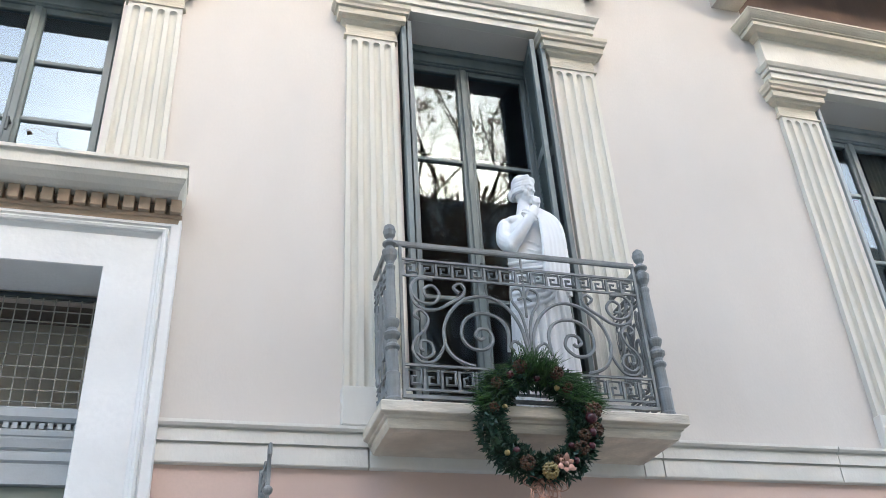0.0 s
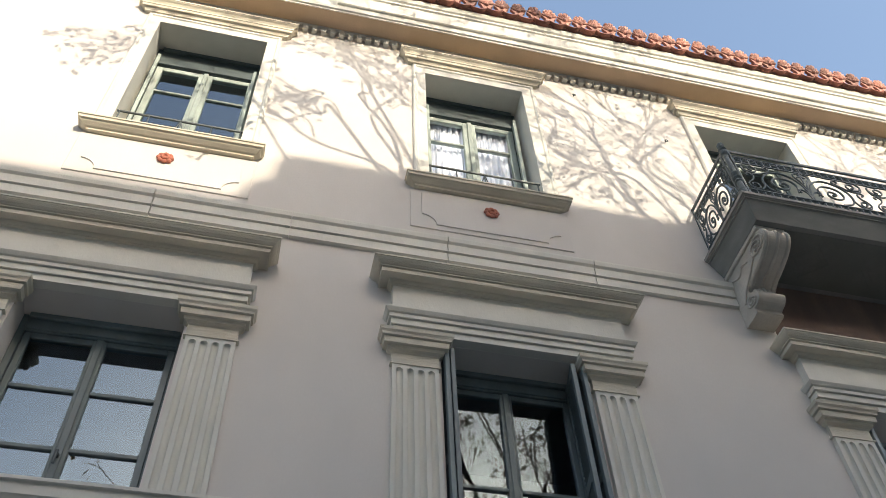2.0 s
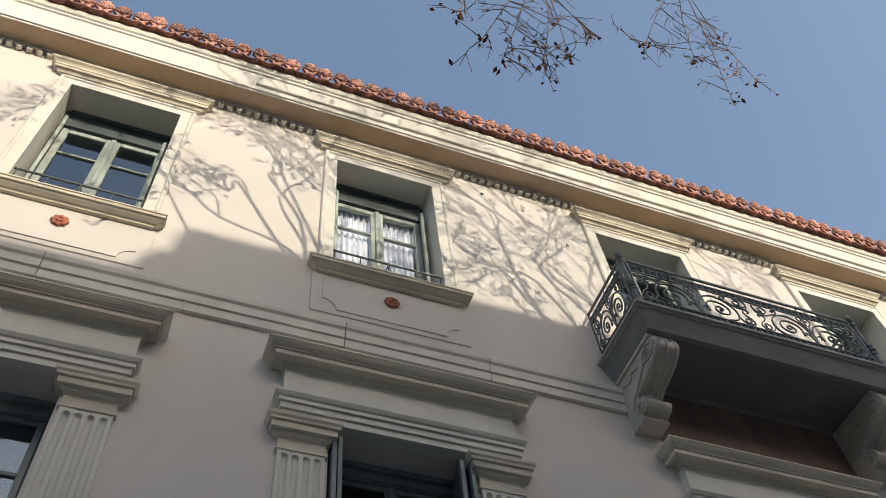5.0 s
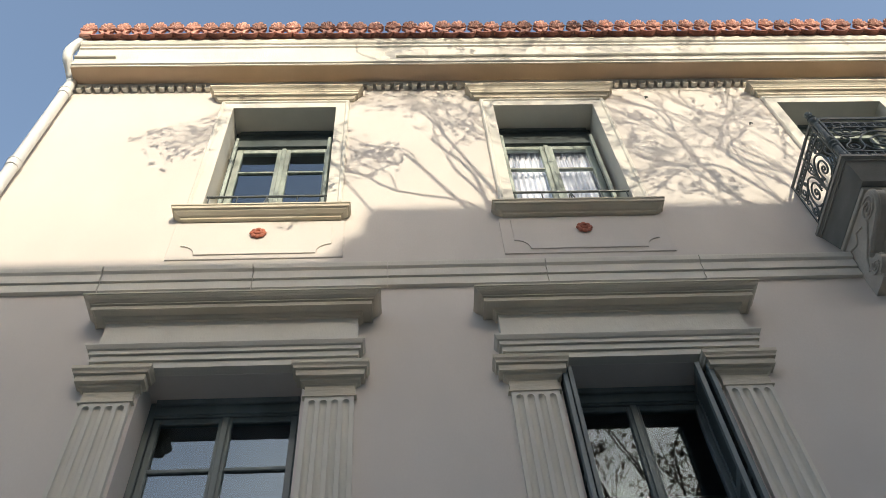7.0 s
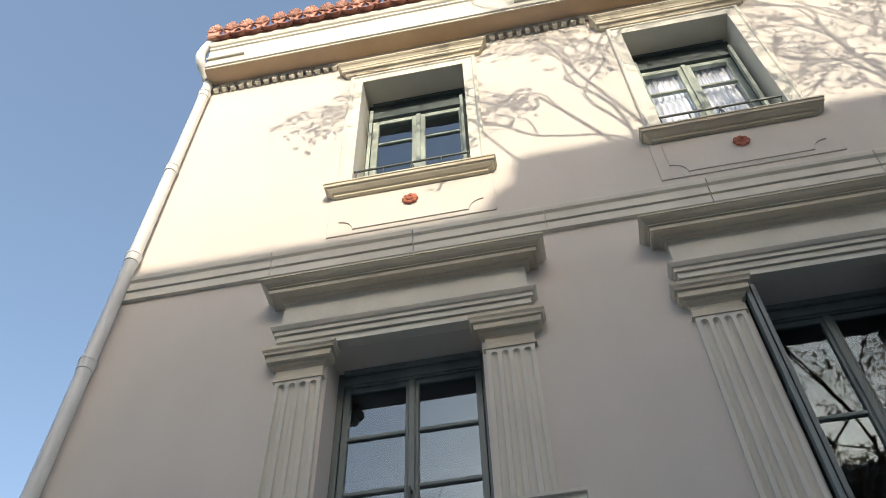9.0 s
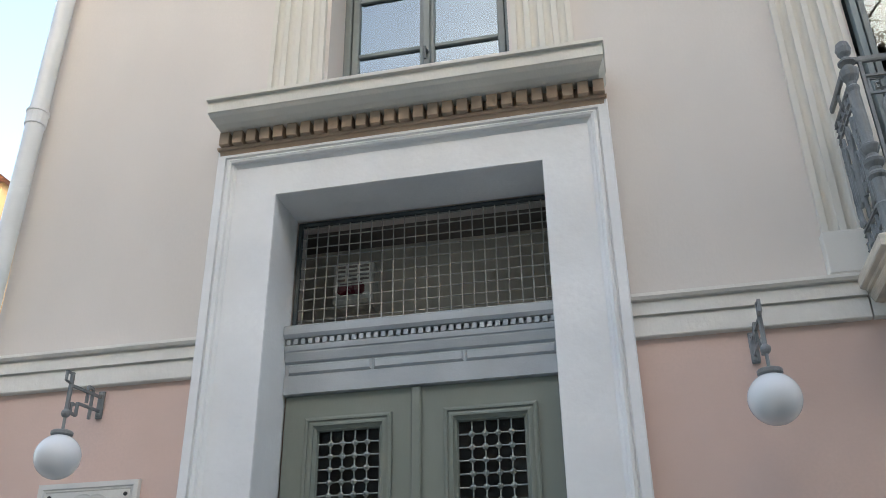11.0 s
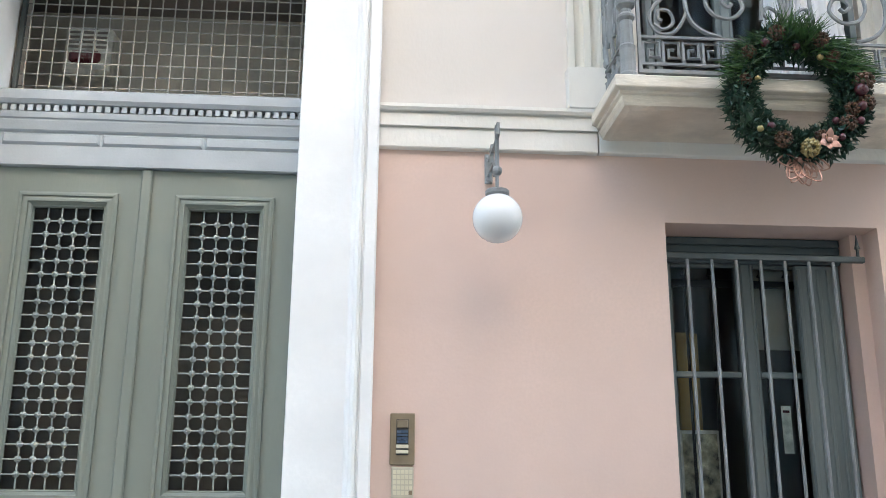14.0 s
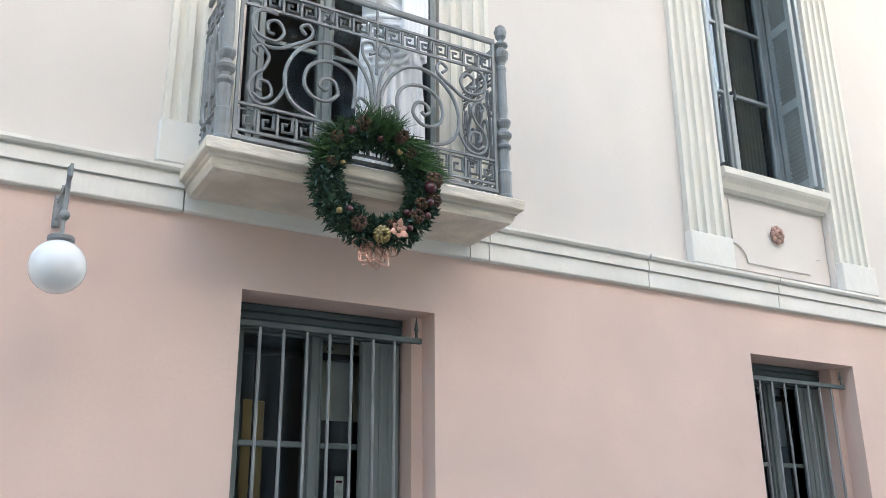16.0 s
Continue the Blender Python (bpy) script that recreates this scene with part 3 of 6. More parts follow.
def rosette(ax, y, z, r=0.085, clay=ROSETTE):
    b = bmesh.new()
    lathe(b, ax, z, [(r * 0.45, y), (r * 0.5, y - 0.03), (r * 0.3, y - 0.045), (r * 0.22, y - 0.035), (r * 0.2, y - 0.03), (0.004, y - 0.03)], 14, "y")
    for k in range(8):
        a = 2 * math.pi * k / 8
        ball(b, (ax + 0.62 * r * math.cos(a), y - 0.015, z + 0.62 * r * math.sin(a)), r * 0.34, 1, 0.6, 1, 8, 5)
    solo("rosette", b, clay, ("dark red" if clay is ROSETTE else "dusty pink") + " terracotta rosette on the apron panel", "ornament", "rosettes", smooth=True)


def apron(ax, half, z0, z1, y=0.0, group=""):
    root = thing("apron_panel", (ax, y, z0), "plain stucco apron panel with notched corners below a window", "panel", "apron panels")
    boxpart("backing", PLASTER, root, ax - half, ax + half, y - 0.014, y + 0.01, z0, z1, 0.003)
    b = bmesh.new()
    r, h = 0.14, half - 0.11
    line = [(-h, z1 - 0.06), (-h, z0 + 0.06 + r)] + [(-h + r * math.sin(radians(a)), z0 + 0.06 + r * math.cos(radians(a))) for a in range(0, 91, 15)]
    line += [(h - r * math.cos(radians(a)), z0 + 0.06 + r * math.sin(radians(a))) for a in range(0, 91, 15)] + [(h, z1 - 0.06)]
    f = [b.verts.new((ax + xx, y - 0.026, z)) for xx, z in line]
    k = [b.verts.new((ax + xx, y - 0.012, z)) for xx, z in line]
    b.faces.new(f)
    for i in range(len(f)):
        b.faces.new((f[i], f[(i + 1) % len(f)], k[(i + 1) % len(f)], k[i]))
    part("raised_field", b, PLASTER, root)


def sill(ax, half, yf, z0, label):
    b = bmesh.new()
    mould(b, ax - half, ax + half, yf, [(0, z0 + 0.055), (0.02, z0 + 0.06), (0.024, z0 + 0.082), (0.045, z0 + 0.088), (0.078, z0 + 0.112), (0.088, z0 + 0.128), (0.104, z0 + 0.13), (0.106, z0 + 0.165), (0.115, z0 + 0.168), (0.115, z0 + 0.187), (-0.02, z0 + 0.195)], back=0.25)
    solo("window_sill", b, SUNSTUCCO, label, "sill", "window sills")


for ax in (A2, B2):
    apron(ax, 0.80, 8.215, 8.815)
    rosette(ax, -0.026, 8.585)
    sill(ax, 0.74, -0.03, 8.765, "cream moulded stone sill of a top-floor window")
b = bmesh.new()
box(b, C1 - 0.6, C1 + 0.6, 0.068, 0.45, 3.40, 4.2)
solo("wall_apron", b, PLASTER, "recessed plaster infill below a window", "wall", kind="structure")
apron(C1, 0.595, 3.44, 4.05, 0.065)
rosette(C1, 0.04, 3.77, 0.082, DUSTYROSE)
b = bmesh.new()
mould(b, C1 - 0.6, C1 + 0.6, 0.0, [(-0.03, 4.03), (0.0, 4.05), (0.02, 4.09), (0.05, 4.13), (0.06, 4.15), (0.06, 4.20), (-0.02, 4.215)], back=0.3, ends=False)
solo("window_sill", b, CREAM, "cream moulded sill over an apron panel", "sill", "window sills")

for ax, hw, z0 in ((A2, 0.605, 8.95), (B2, 0.605, 8.95), (C2, 0.645, 8.45), (D2, 0.645, 8.45)):
    root = thing("window_surround", (ax, -0.02, z0), "cream moulded surround with a projecting head", "surround", "top-floor surrounds")
    b = bmesh.new()
    border(b, ax - hw - 0.155, ax + hw + 0.155, z0, 11.27 + 0.155, [(0, 0.01), (0, -0.03), (0.012, -0.045), (0.035, -0.045), (0.05, -0.03), (0.155, -0.026), (0.155, 0.40)], True)
    part("architrave", b, CREAM, root)
    b = bmesh.new()
    mould(b, ax - 0.80, ax + 0.80, -0.03, [(0, 11.45), (0.016, 11.455), (0.018, 11.472), (0.028, 11.49), (0.04, 11.503), (0.056, 11.505), (0.06, 11.512), (0.062, 11.545), (0.07, 11.55), (0.074, 11.575), (0.09, 11.60), (0.108, 11.615), (0.112, 11.622), (0.118, 11.625), (0.118, 11.65), (0, 11.67)])
    part("head_moulding", b, SUNSTUCCO, root)


# ---- casements ----
def casement(name, x0, x1, z0, z1, y, rails, mat, label, stile=0.05, head=0.0, handle=True, frame_paint=None, glass=None):
    """Two glazed leaves in a frame: every leaf has its own panes; rails are heights of the glazing bars."""
    root = thing(name, ((x0 + x1) / 2, y, z0), label, "window", kind="structure")
    b = bmesh.new()
    for q in ((x0, x0 + 0.05, z0, z1), (x1 - 0.05, x1, z0, z1)):
        box(b, q[0], q[1], y, y + 0.09, q[2], q[3], 0.004)
    box(b, x0 + 0.05, x1 - 0.05, y, y + 0.09, z1 - 0.06 - head, z1, 0.004)
    box(b, x0 + 0.05, x1 - 0.05, y, y + 0.09, z0, z0 + 0.05, 0.004)
    if head:
        box(b, x0 + 0.05, x1 - 0.05, y - 0.02, y, z1 - 0.05 - head, z1 - head, 0.004)
        box(b, x0 + 0.05, x1 - 0.05, y - 0.035, y, z1 - 0.05, z1, 0.004)
    part("window_frame", b, frame_paint or WOOD, root)
    mid, zt, zb = (x0 + x1) / 2, z1 - 0.065 - head, z0 + 0.055
    for s, (a, c) in ((-1, (x0 + 0.055, mid - 0.002)), (1, (mid + 0.002, x1 - 0.055))):
        b = bmesh.new()
        for q in ((a, a + stile), (c - stile, c)):
            box(b, q[0], q[1], y + 0.015, y + 0.07, zb, zt, 0.005)
        box(b, a + stile, c - stile, y + 0.015, y + 0.07, zb, zb + stile + 0.03, 0.005)
        box(b, a + stile, c - stile, y + 0.015, y + 0.07, zt - stile, zt, 0.005)
        edges = [zb + stile + 0.03] + [v for r in rails for v in (r - 0.016, r + 0.016)] + [zt - stile]
        for r in rails:
            box(b, a + stile, c - stile, y + 0.02, y + 0.065, r - 0.016, r + 0.016, 0.004)
        leaf = part("sash", b, mat, root)
        for e0, e1 in zip(edges[::2], edges[1::2]):
            pane(leaf, a + stile - 0.004, c - stile + 0.004, y + 0.04, e0 - 0.004, e1 + 0.004, glass or GLASS)
    b = bmesh.new()
    box(b, mid - 0.028, mid + 0.028, y - 0.004, y + 0.0149, zb, zt, 0.008)
    part("meeting_bead", b, mat, root)
    if handle:
        b = bmesh.new()
        zz = zb + 0.32 * (zt - zb) if z1 - z0 < 2.2 else zb + 0.4 * (zt - zb)
        lathe(b, mid, zz, [(0.016, y - 0.004), (0.016, y - 0.025), (0.01, y - 0.03), (0.01, y - 0.05)], 8, "y")
        box(b, mid - 0.009, mid + 0.009, y - 0.055, y - 0.04, zz - 0.09, zz + 0.02, 0.003)
        part("handle", b, DARKIRON, root, "dark iron handle")
    return root


casement("window_1", A1 - 0.6, A1 + 0.6, 4.9, 6.71, 0.28, [5.54, 6.04], WOOD, "blue-grey painted casement reflecting sky, above the street door", head=0.1)
casement("window_2", B1 - 0.6, B1 + 0.6, 3.39, 6.71, 0.28, [4.45, 5.62], WOOD, "tall blue-grey painted balcony casement with dark glass", head=0.1, glass=TALLGLASS)
casement("window_3", C1 - 0.6, C1 + 0.6, 4.22, 6.71 - DROP, 0.31, [5.14, 5.82], PALEWOOD, "pale blue-grey painted casement between fluted pilasters", head=0.1, frame_paint=PALEWOOD, glass=TALLGLASS)
# Frames are darker than the sashes: the recess shade is in their colour.
for i, (ax, sheet) in enumerate(((A2, GLASS), (B2, THINGLASS))):
    casement("window_%d" % (4 + i), ax - 0.605, ax + 0.605, 8.96, 11.27, 0.32, [10.38], OLDWOOD, "weathered grey-green casement of the top floor", stile=0.075, head=0.31, handle=False, frame_paint=DARKPAINT, glass=sheet)
for i, ax in enumerate((C2, D2)):
    casement("window_%d" % (6 + i), ax - 0.645, ax + 0.645, 8.46, 11.27, 0.32, [9.6, 10.4], OLDWOOD, "weathered grey-green balcony door of the top floor", stile=0.065, head=0.14, handle=False)


def shutter(hx, hy, z0, z1, width, angle, mat, name="shutter", slats=True, group="shutters"):
    """A louvred leaf hung at (hx, hy); angle: degrees from the facade's line."""
    root = thing(name, (hx, hy, z0), "blue-grey louvred wooden shutter folded open", "shutter", group)
    m = Matrix.Translation((hx, hy, 0)) @ Matrix.Rotation(radians(angle), 4, "Z")

    def put(nm, boxes):
        b = bmesh.new()
        for q in boxes:
            box(b, *q[:6], 0.003)
        b.transform(m)
        return part(nm, b, mat, root)

    h = z1 - z0
    put("stile", [(0, 0.055, -0.018, 0.018, z0, z1)])
    put("stile", [(width - 0.055, width, -0.018, 0.018, z0, z1)])
    rails = [z0, z0 + h * 0.33, z0 + h * 0.66, z1 - 0.09]
    for r in rails:
        put("rail", [(0.055, width - 0.055, -0.017, 0.017, r, r + 0.09)])
    if slats:
        for a, c in zip(rails, rails[1:]):
            b = bmesh.new()
            z = a + 0.10
            while z < c - 0.015:
                vs = box(b, 0.056, width - 0.056, -0.004, 0.004, -0.024, 0.024)
                t = Matrix.Translation((0, 0, z)) @ Matrix.Rotation(radians(42), 4, "X")
                for v in vs:
                    v.co = t @ v.co
                z += 0.042
            b.transform(m)
            part("louvres", b, mat, root)
    return root


for k, dx in enumerate((0.0, 0.04)):
    shutter(B1 - 0.575 + dx, 0.27, 3.42, 6.66, 0.33 - 0.02 * k, -88 if k == 0 else -86, WOOD)
shutter(B1 + 0.585, 0.27, 3.42, 6.66, 0.33, -93, WOOD)
shutter(B1 + 0.545, 0.27, 3.42, 6.66, 0.33, -101, WOOD)
shutter(C1 - 0.575, 0.27, 4.25, 6.66 - DROP, 0.30, -89, PALEWOOD)
shutter(C1 + 0.585, 0.27, 4.25, 6.66 - DROP, 0.30, -92, PALEWOOD)
shutter(C1 + 0.545, 0.27, 4.25, 6.66 - DROP, 0.31, -102, PALEWOOD)
for ax in (A2, B2):
    shutter(ax - 0.565, 0.315, 8.98, 10.93, 0.125, -74, OLDWOOD, slats=False)
    shutter(ax + 0.565, 0.315, 8.98, 10.93, 0.125, -106, OLDWOOD, slats=False)
    # low iron rail in front of the top windows
    root = thing("window_guard", (ax, 0.02, 8.96), "low iron guard rail with a crossed centre", "guard rail", "window guards")
    b = bmesh.new()
    tube(b, [(ax - 0.605, 0.02, 9.33), (ax + 0.605, 0.02, 9.33)], 0.013, 6)
    part("top_bar", b, DARKIRON, root)
    for dx in (-0.58, -0.3, 0, 0.3, 0.58):
        b = bmesh.new()
        tube(b, [(ax + dx, 0.02, 8.96), (ax + dx, 0.02, 9.33)], 0.008, 5)
        part("upright", b, DARKIRON, root)
    for sgn in (-1, 1):
        b = bmesh.new()
        tube(b, [(ax + sgn * 0.09, 0.02, 8.965), (ax, 0.02, 9.32)], 0.007, 5)
        part("strut", b, DARKIRON, root)

# lace curtain behind the middle top window
for s, (x0, x1) in (("left", (B2 - 0.52, B2 - 0.04)), ("right", (B2 + 0.04, B2 + 0.52))):
    b = bmesh.new()
    cols = []
    for i in range(61):
        u = i / 60
        xx = x0 + (x1 - x0) * u
        cols.append([b.verts.new((xx + 0.008 * math.sin(9 * z + 40 * u), 0.43 + 0.022 * math.sin(u * 44 + 1.3 * math.sin(z * 3)) + 0.012 * math.sin(u * 91), z)) for z in (9.0, 9.4, 9.8, 10.2, 10.6, 11.0, 11.1)])
    for a, c in zip(cols, cols[1:]):
        for k in range(6):
            b.faces.new((a[k], a[k + 1], c[k + 1], c[k]))
    solo("curtain", b, CURTAIN, "white gathered lace curtain behind the panes", "curtain", "lace curtains", smooth=True)
# beige drapes behind the right-hand first-floor window
for x0, x1 in ((C1 - 0.5, C1 - 0.14), (C1 + 0.22, C1 + 0.5)):
    b = bmesh.new()
    cols = []
    for i in range(41):
        u = i / 40
        cols.append([b.verts.new((x0 + (x1 - x0) * u, 0.45 + 0.02 * math.sin(u * 38), z)) for z in (4.25, 5.4, 6.55)])
    for a, c in zip(cols, cols[1:]):
        for k in range(2):
            b.faces.new((a[k], a[k + 1], c[k + 1], c[k]))
    solo("curtain", b, GREYCLOTH, "beige hanging drape behind the panes", "curtain", "beige drapes", smooth=True)


# ---- street door ----
surround = thing("door_surround", (DOOR, -0.05, 0), "white painted moulded door surround with a dentilled cornice", "door surround")
b = bmesh.new()
border(b, DOOR - 1.21, DOOR + 1.21, 0.0, 4.61, [(0, 0.01), (0, -0.088), (0.008, -0.098), (0.056, -0.098), (0.06, -0.084), (0.068, -0.08), (0.074, -0.098), (0.086, -0.108), (0.10, -0.102), (0.106, -0.082), (0.116, -0.078), (0.128, -0.066, 0.134), (0.398, -0.07, 0.348), (0.402, -0.062, 0.352), (0.402, 0.30, 0.352)], True)
part("architrave", b, WHITE, surround)
b = bmesh.new()
mould(b, DOOR - 1.16, DOOR + 1.16, -0.07, [(0, 4.565), (0.03, 4.572), (0.034, 4.60), (0.046, 4.605), (0.05, 4.622), (0.012, 4.626), (0.012, 4.72)])
part("bed_moulding", b, TAN, surround, "tan bed moulding")
b = bmesh.new()
rings = []
for p, q, z in ((0.04, 0.0, 4.712), (0.11, 0.012, 4.714), (0.15, 0.02, 4.726), (0.19, 0.04, 4.755), (0.205, 0.048, 4.775), (0.212, 0.05, 4.78), (0.212, 0.05, 4.858), (0.232, 0.058, 4.862), (0.232, 0.058, 4.885), (0.0, 0.0, 4.897)):
    rings.append([b.verts.new(c) for c in ((DOOR - 1.165 - q, 0.01, z), (DOOR - 1.165 - q, -0.07 - p, z), (DOOR + 1.165 + q, -0.07 - p, z), (DOOR + 1.165 + q, 0.01, z))])
for a, c in zip(rings, rings[1:]):
    for i in range(4):
        b.faces.new((a[i], a[(i + 1) % 4], c[(i + 1) % 4], c[i]))
b.faces.new(rings[0][::-1])
b.faces.new(rings[-1])
part("corona", b, CREAM, surround, "cream projecting corona")
b = bmesh.new()
box(b, 0, 0.064, -0.152, -0.075, 4.623, 4.712, 0.003)
tooth = mesh_of("dentil", b, TAN, (0, 0, 0), False)
for i in range(27):
    d = new("dentil", tooth)
    d.parent, d.location = surround, Vector((DOOR - 1.185 + i * 0.0893, 0, 0)) - BASE[surround]

# the transom beam over the leaves
transom = thing("transom", (DOOR, 0.25, 3.1), "painted transom beam with small dentils, toned paler for skylight", "transom", kind="structure")
X0, X1 = DOOR - 0.805, DOOR + 0.805
b = bmesh.new()
mould(b, X0, X1, 0.25, [(-0.05, 3.098), (0.0, 3.10), (0.0, 3.205), (-0.012, 3.21), (-0.012, 3.285), (0.005, 3.295), (0.012, 3.32), (0.018, 3.34), (0.018, 3.35), (0.026, 3.356), (0.03, 3.378), (0.03, 3.388), (-0.012, 3.39), (-0.012, 3.425), (0.04, 3.43), (0.055, 3.45), (0.055, 3.50), (0.03, 3.515), (-0.06, 3.53)], back=0.42, ends=False)
part("beam", b, TRIMPAINT, transom)
for x0, x1 in ((X0 + 0.02, X0 + 0.53), (X0 + 0.54, X0 + 1.07), (X0 + 1.08, X1 - 0.02)):
    b = bmesh.new()
    border(b, x0, x1, 3.215, 3.282, [(0, 0.262), (0.012, 0.247), (0.022, 0.247)])
    box(b, x0 + 0.022, x1 - 0.022, 0.247, 0.26, 3.237, 3.26)
    part("raised_panel", b, TRIMPAINT, transom)
b = bmesh.new()
box(b, 0, 0.027, 0.216, 0.264, 3.391, 3.424)
tooth2 = mesh_of("dentil", b, TRIMPAINT, (0, 0, 0), False)
for i in range(36):
    d = new("dentil", tooth2)
    d.parent, d.location = transom, Vector((X0 + 0.015 + i * 0.0445, 0, 0)) - BASE[transom]

# wire grille over the transom
grille = thing("wire_grille", (DOOR, 0.33, 3.53), "square galvanised wire grille above the door", "grille")
b = bmesh.new()
for q in ((X0, X0 + 0.025, 3.53, 4.258), (X1 - 0.025, X1, 3.53, 4.258), (X0 + 0.025, X1 - 0.025, 4.233, 4.258), (X0 + 0.025, X1 - 0.025, 3.53, 3.55)):
    box(b, q[0], q[1], 0.315, 0.345, q[2], q[3], 0.003)
part("frame", b, DARKIRON, grille)
n = 22
for i in range(n):
    xx = X0 + 0.055 + (1.61 - 0.11) * i / (n - 1)
    b = bmesh.new()
    tube(b, [(xx + 0.003 * random.uniform(-1, 1), 0.33, 3.53), (xx, 0.33, 4.25)], 0.0042, 5)
    part("wire", b, MESHWIRE, grille)
for i in range(10):
    zz = 3.585 + i * 0.0712
    b = bmesh.new()
    tube(b, [(X0 + 0.02, 0.337, zz), (X1 - 0.02, 0.337, zz)], 0.0042, 5)
    part("wire", b, MESHWIRE, grille)
unit = thing("alarm_box", (-1.93, 0.7, 3.80), "off-white ventilated box with a maroon lens behind the grille", "alarm box")
b = bmesh.new()
box(b, -2.07, -1.80, 0.58, 0.80, 3.79, 4.09, 0.02)
part("housing", b, WHITECARD, unit)
for i in range(3):
    for k in range(4):
        boxpart("slot", ROOM, unit, -2.045 + i * 0.08, -1.985 + i * 0.08, 0.576, 0.58, 3.945 + k * 0.031, 3.959 + k * 0.031)
b = bmesh.new()
box(b, -2.025, -1.845, 0.53, 0.58, 3.835, 3.915, 0.02)
part("lens", b, MAROON, unit, "maroon lens")


def door_leaf(x0, x1, px0, px1):
    root = thing("door_leaf", ((x0 + x1) / 2, 0.3, 0), "olive-grey painted door leaf with a tall studded grille", "door", "street door leaves")
    b = bmesh.new()
    pierced_wall(b, x0, x1, 0.02, 3.095, 0.285, 0.335, [(px0 + 0.07, px1 - 0.07, 1.445, 2.885)])
    part("slab", b, DOORPAINT, root)
    b = bmesh.new()
    border(b, px0, px1, 1.372, 2.958, [(0, 0.286), (0, 0.266), (0.012, 0.258), (0.022, 0.258), (0.024, 0.268), (0.04, 0.262), (0.052, 0.262), (0.055, 0.274), (0.07, 0.288), (0.078, 0.302)])
    part("panel_moulding", b, DOORPAINT, root)
    # lower panel
    b = bmesh.new()
    border(b, px0, px1, 0.25, 1.05, [(0, 0.286), (0, 0.268), (0.02, 0.26), (0.03, 0.27), (0.06, 0.286)])
    part("panel_moulding", b, DOORPAINT, root)
    gx0, gx1, gz0, gz1 = px0 + 0.077, px1 - 0.077, 1.45, 2.88
    gr = bmesh.new()
    for i in range(1, 5):
        tube(gr, [(gx0 + (gx1 - gx0) * i / 5, 0.305, gz0), (gx0 + (gx1 - gx0) * i / 5, 0.305, gz1)], 0.0048, 5)
    for k in range(1, 20):
        zz = gz0 + (gz1 - gz0) * k / 20
        tube(gr, [(gx0, 0.305, zz), (gx1, 0.305, zz)], 0.0048, 5)
    bars = part("grille", gr, LATTICE, root, "grey-green studded grille")
    sb = bmesh.new()
    bmesh.ops.create_cone(sb, cap_ends=True, segments=8, radius1=0.017, radius2=0.004, depth=0.016, matrix=Matrix.Translation((0, -0.008, 0)) @ Matrix.Rotation(radians(90), 4, "X"))
    bmesh.ops.create_cone(sb, cap_ends=True, segments=8, radius1=0.017, radius2=0.017, depth=0.006, matrix=Matrix.Translation((0, 0.003, 0)) @ Matrix.Rotation(radians(90), 4, "X"))
    stud = mesh_of("stud", sb, LATTICE, (0, 0, 0), False)
    for i in range(1, 5):
        for k in range(1, 20):
            s = new("stud", stud)
            s.parent, s.location = bars, Vector((gx0 + (gx1 - gx0) * i / 5, 0.30, gz0 + (gz1 - gz0) * k / 20)) - BASE[root]
    pane(root, gx0 - 0.005, gx1 + 0.005, 0.325, gz0 - 0.01, gz1 + 0.01, DARKGLASS)
    # brass pull bar
    mid, zz = (px0 + px1) / 2, 1.235
    b = bmesh.new()
    bar = [(0.005, -0.185), (0.012, -0.18), (0.008, -0.165), (0.014, -0.155), (0.018, -0.14), (0.014, -0.125), (0.010, -0.115), (0.012, 0)]
    prof = bar + [(r, -h) for r, h in bar[-2::-1]]
    lathe(b, 0, 0, prof, 12)
    b.transform(Matrix.Translation((mid, 0.215, zz)) @ Matrix.Rotation(radians(90), 4, "Y"))
    pull = part("pull_bar", b, BRASS, root, "polished brass pull bar", smooth=True)
    for dx in (-0.13, 0.13):
        b = bmesh.new()
        tube(b, spline([(mid + dx, 0.286, zz - 0.06), (mid + dx, 0.23, zz - 0.05), (mid + dx, 0.215, zz)]), 0.010, 8)
        ball(b, (mid + dx, 0.213, zz), 0.02)
        part("bracket", b, BRASS, pull, smooth=True)
    return root


door_leaf(X0 + 0.01, DOOR - 0.022, -2.08, -1.57)
door_leaf(DOOR - 0.012, X1 - 0.01, -1.275, -0.757)
b = bmesh.new()
box(b, DOOR - 0.045, DOOR + 0.012, 0.262, 0.2845, 0.02, 3.095, 0.008)
solo("door_bead", b, DOORPAINT, "olive-grey rounded bead covering the leaves' joint", "bead", kind="structure")
b = bmesh.new()
box(b, DOOR - 0.8, DOOR + 0.8, -0.25, 0.5, -0.02, 0.02, 0.008)
solo("threshold", b, MARBLE, "worn grey marble threshold", "threshold", kind="structure")


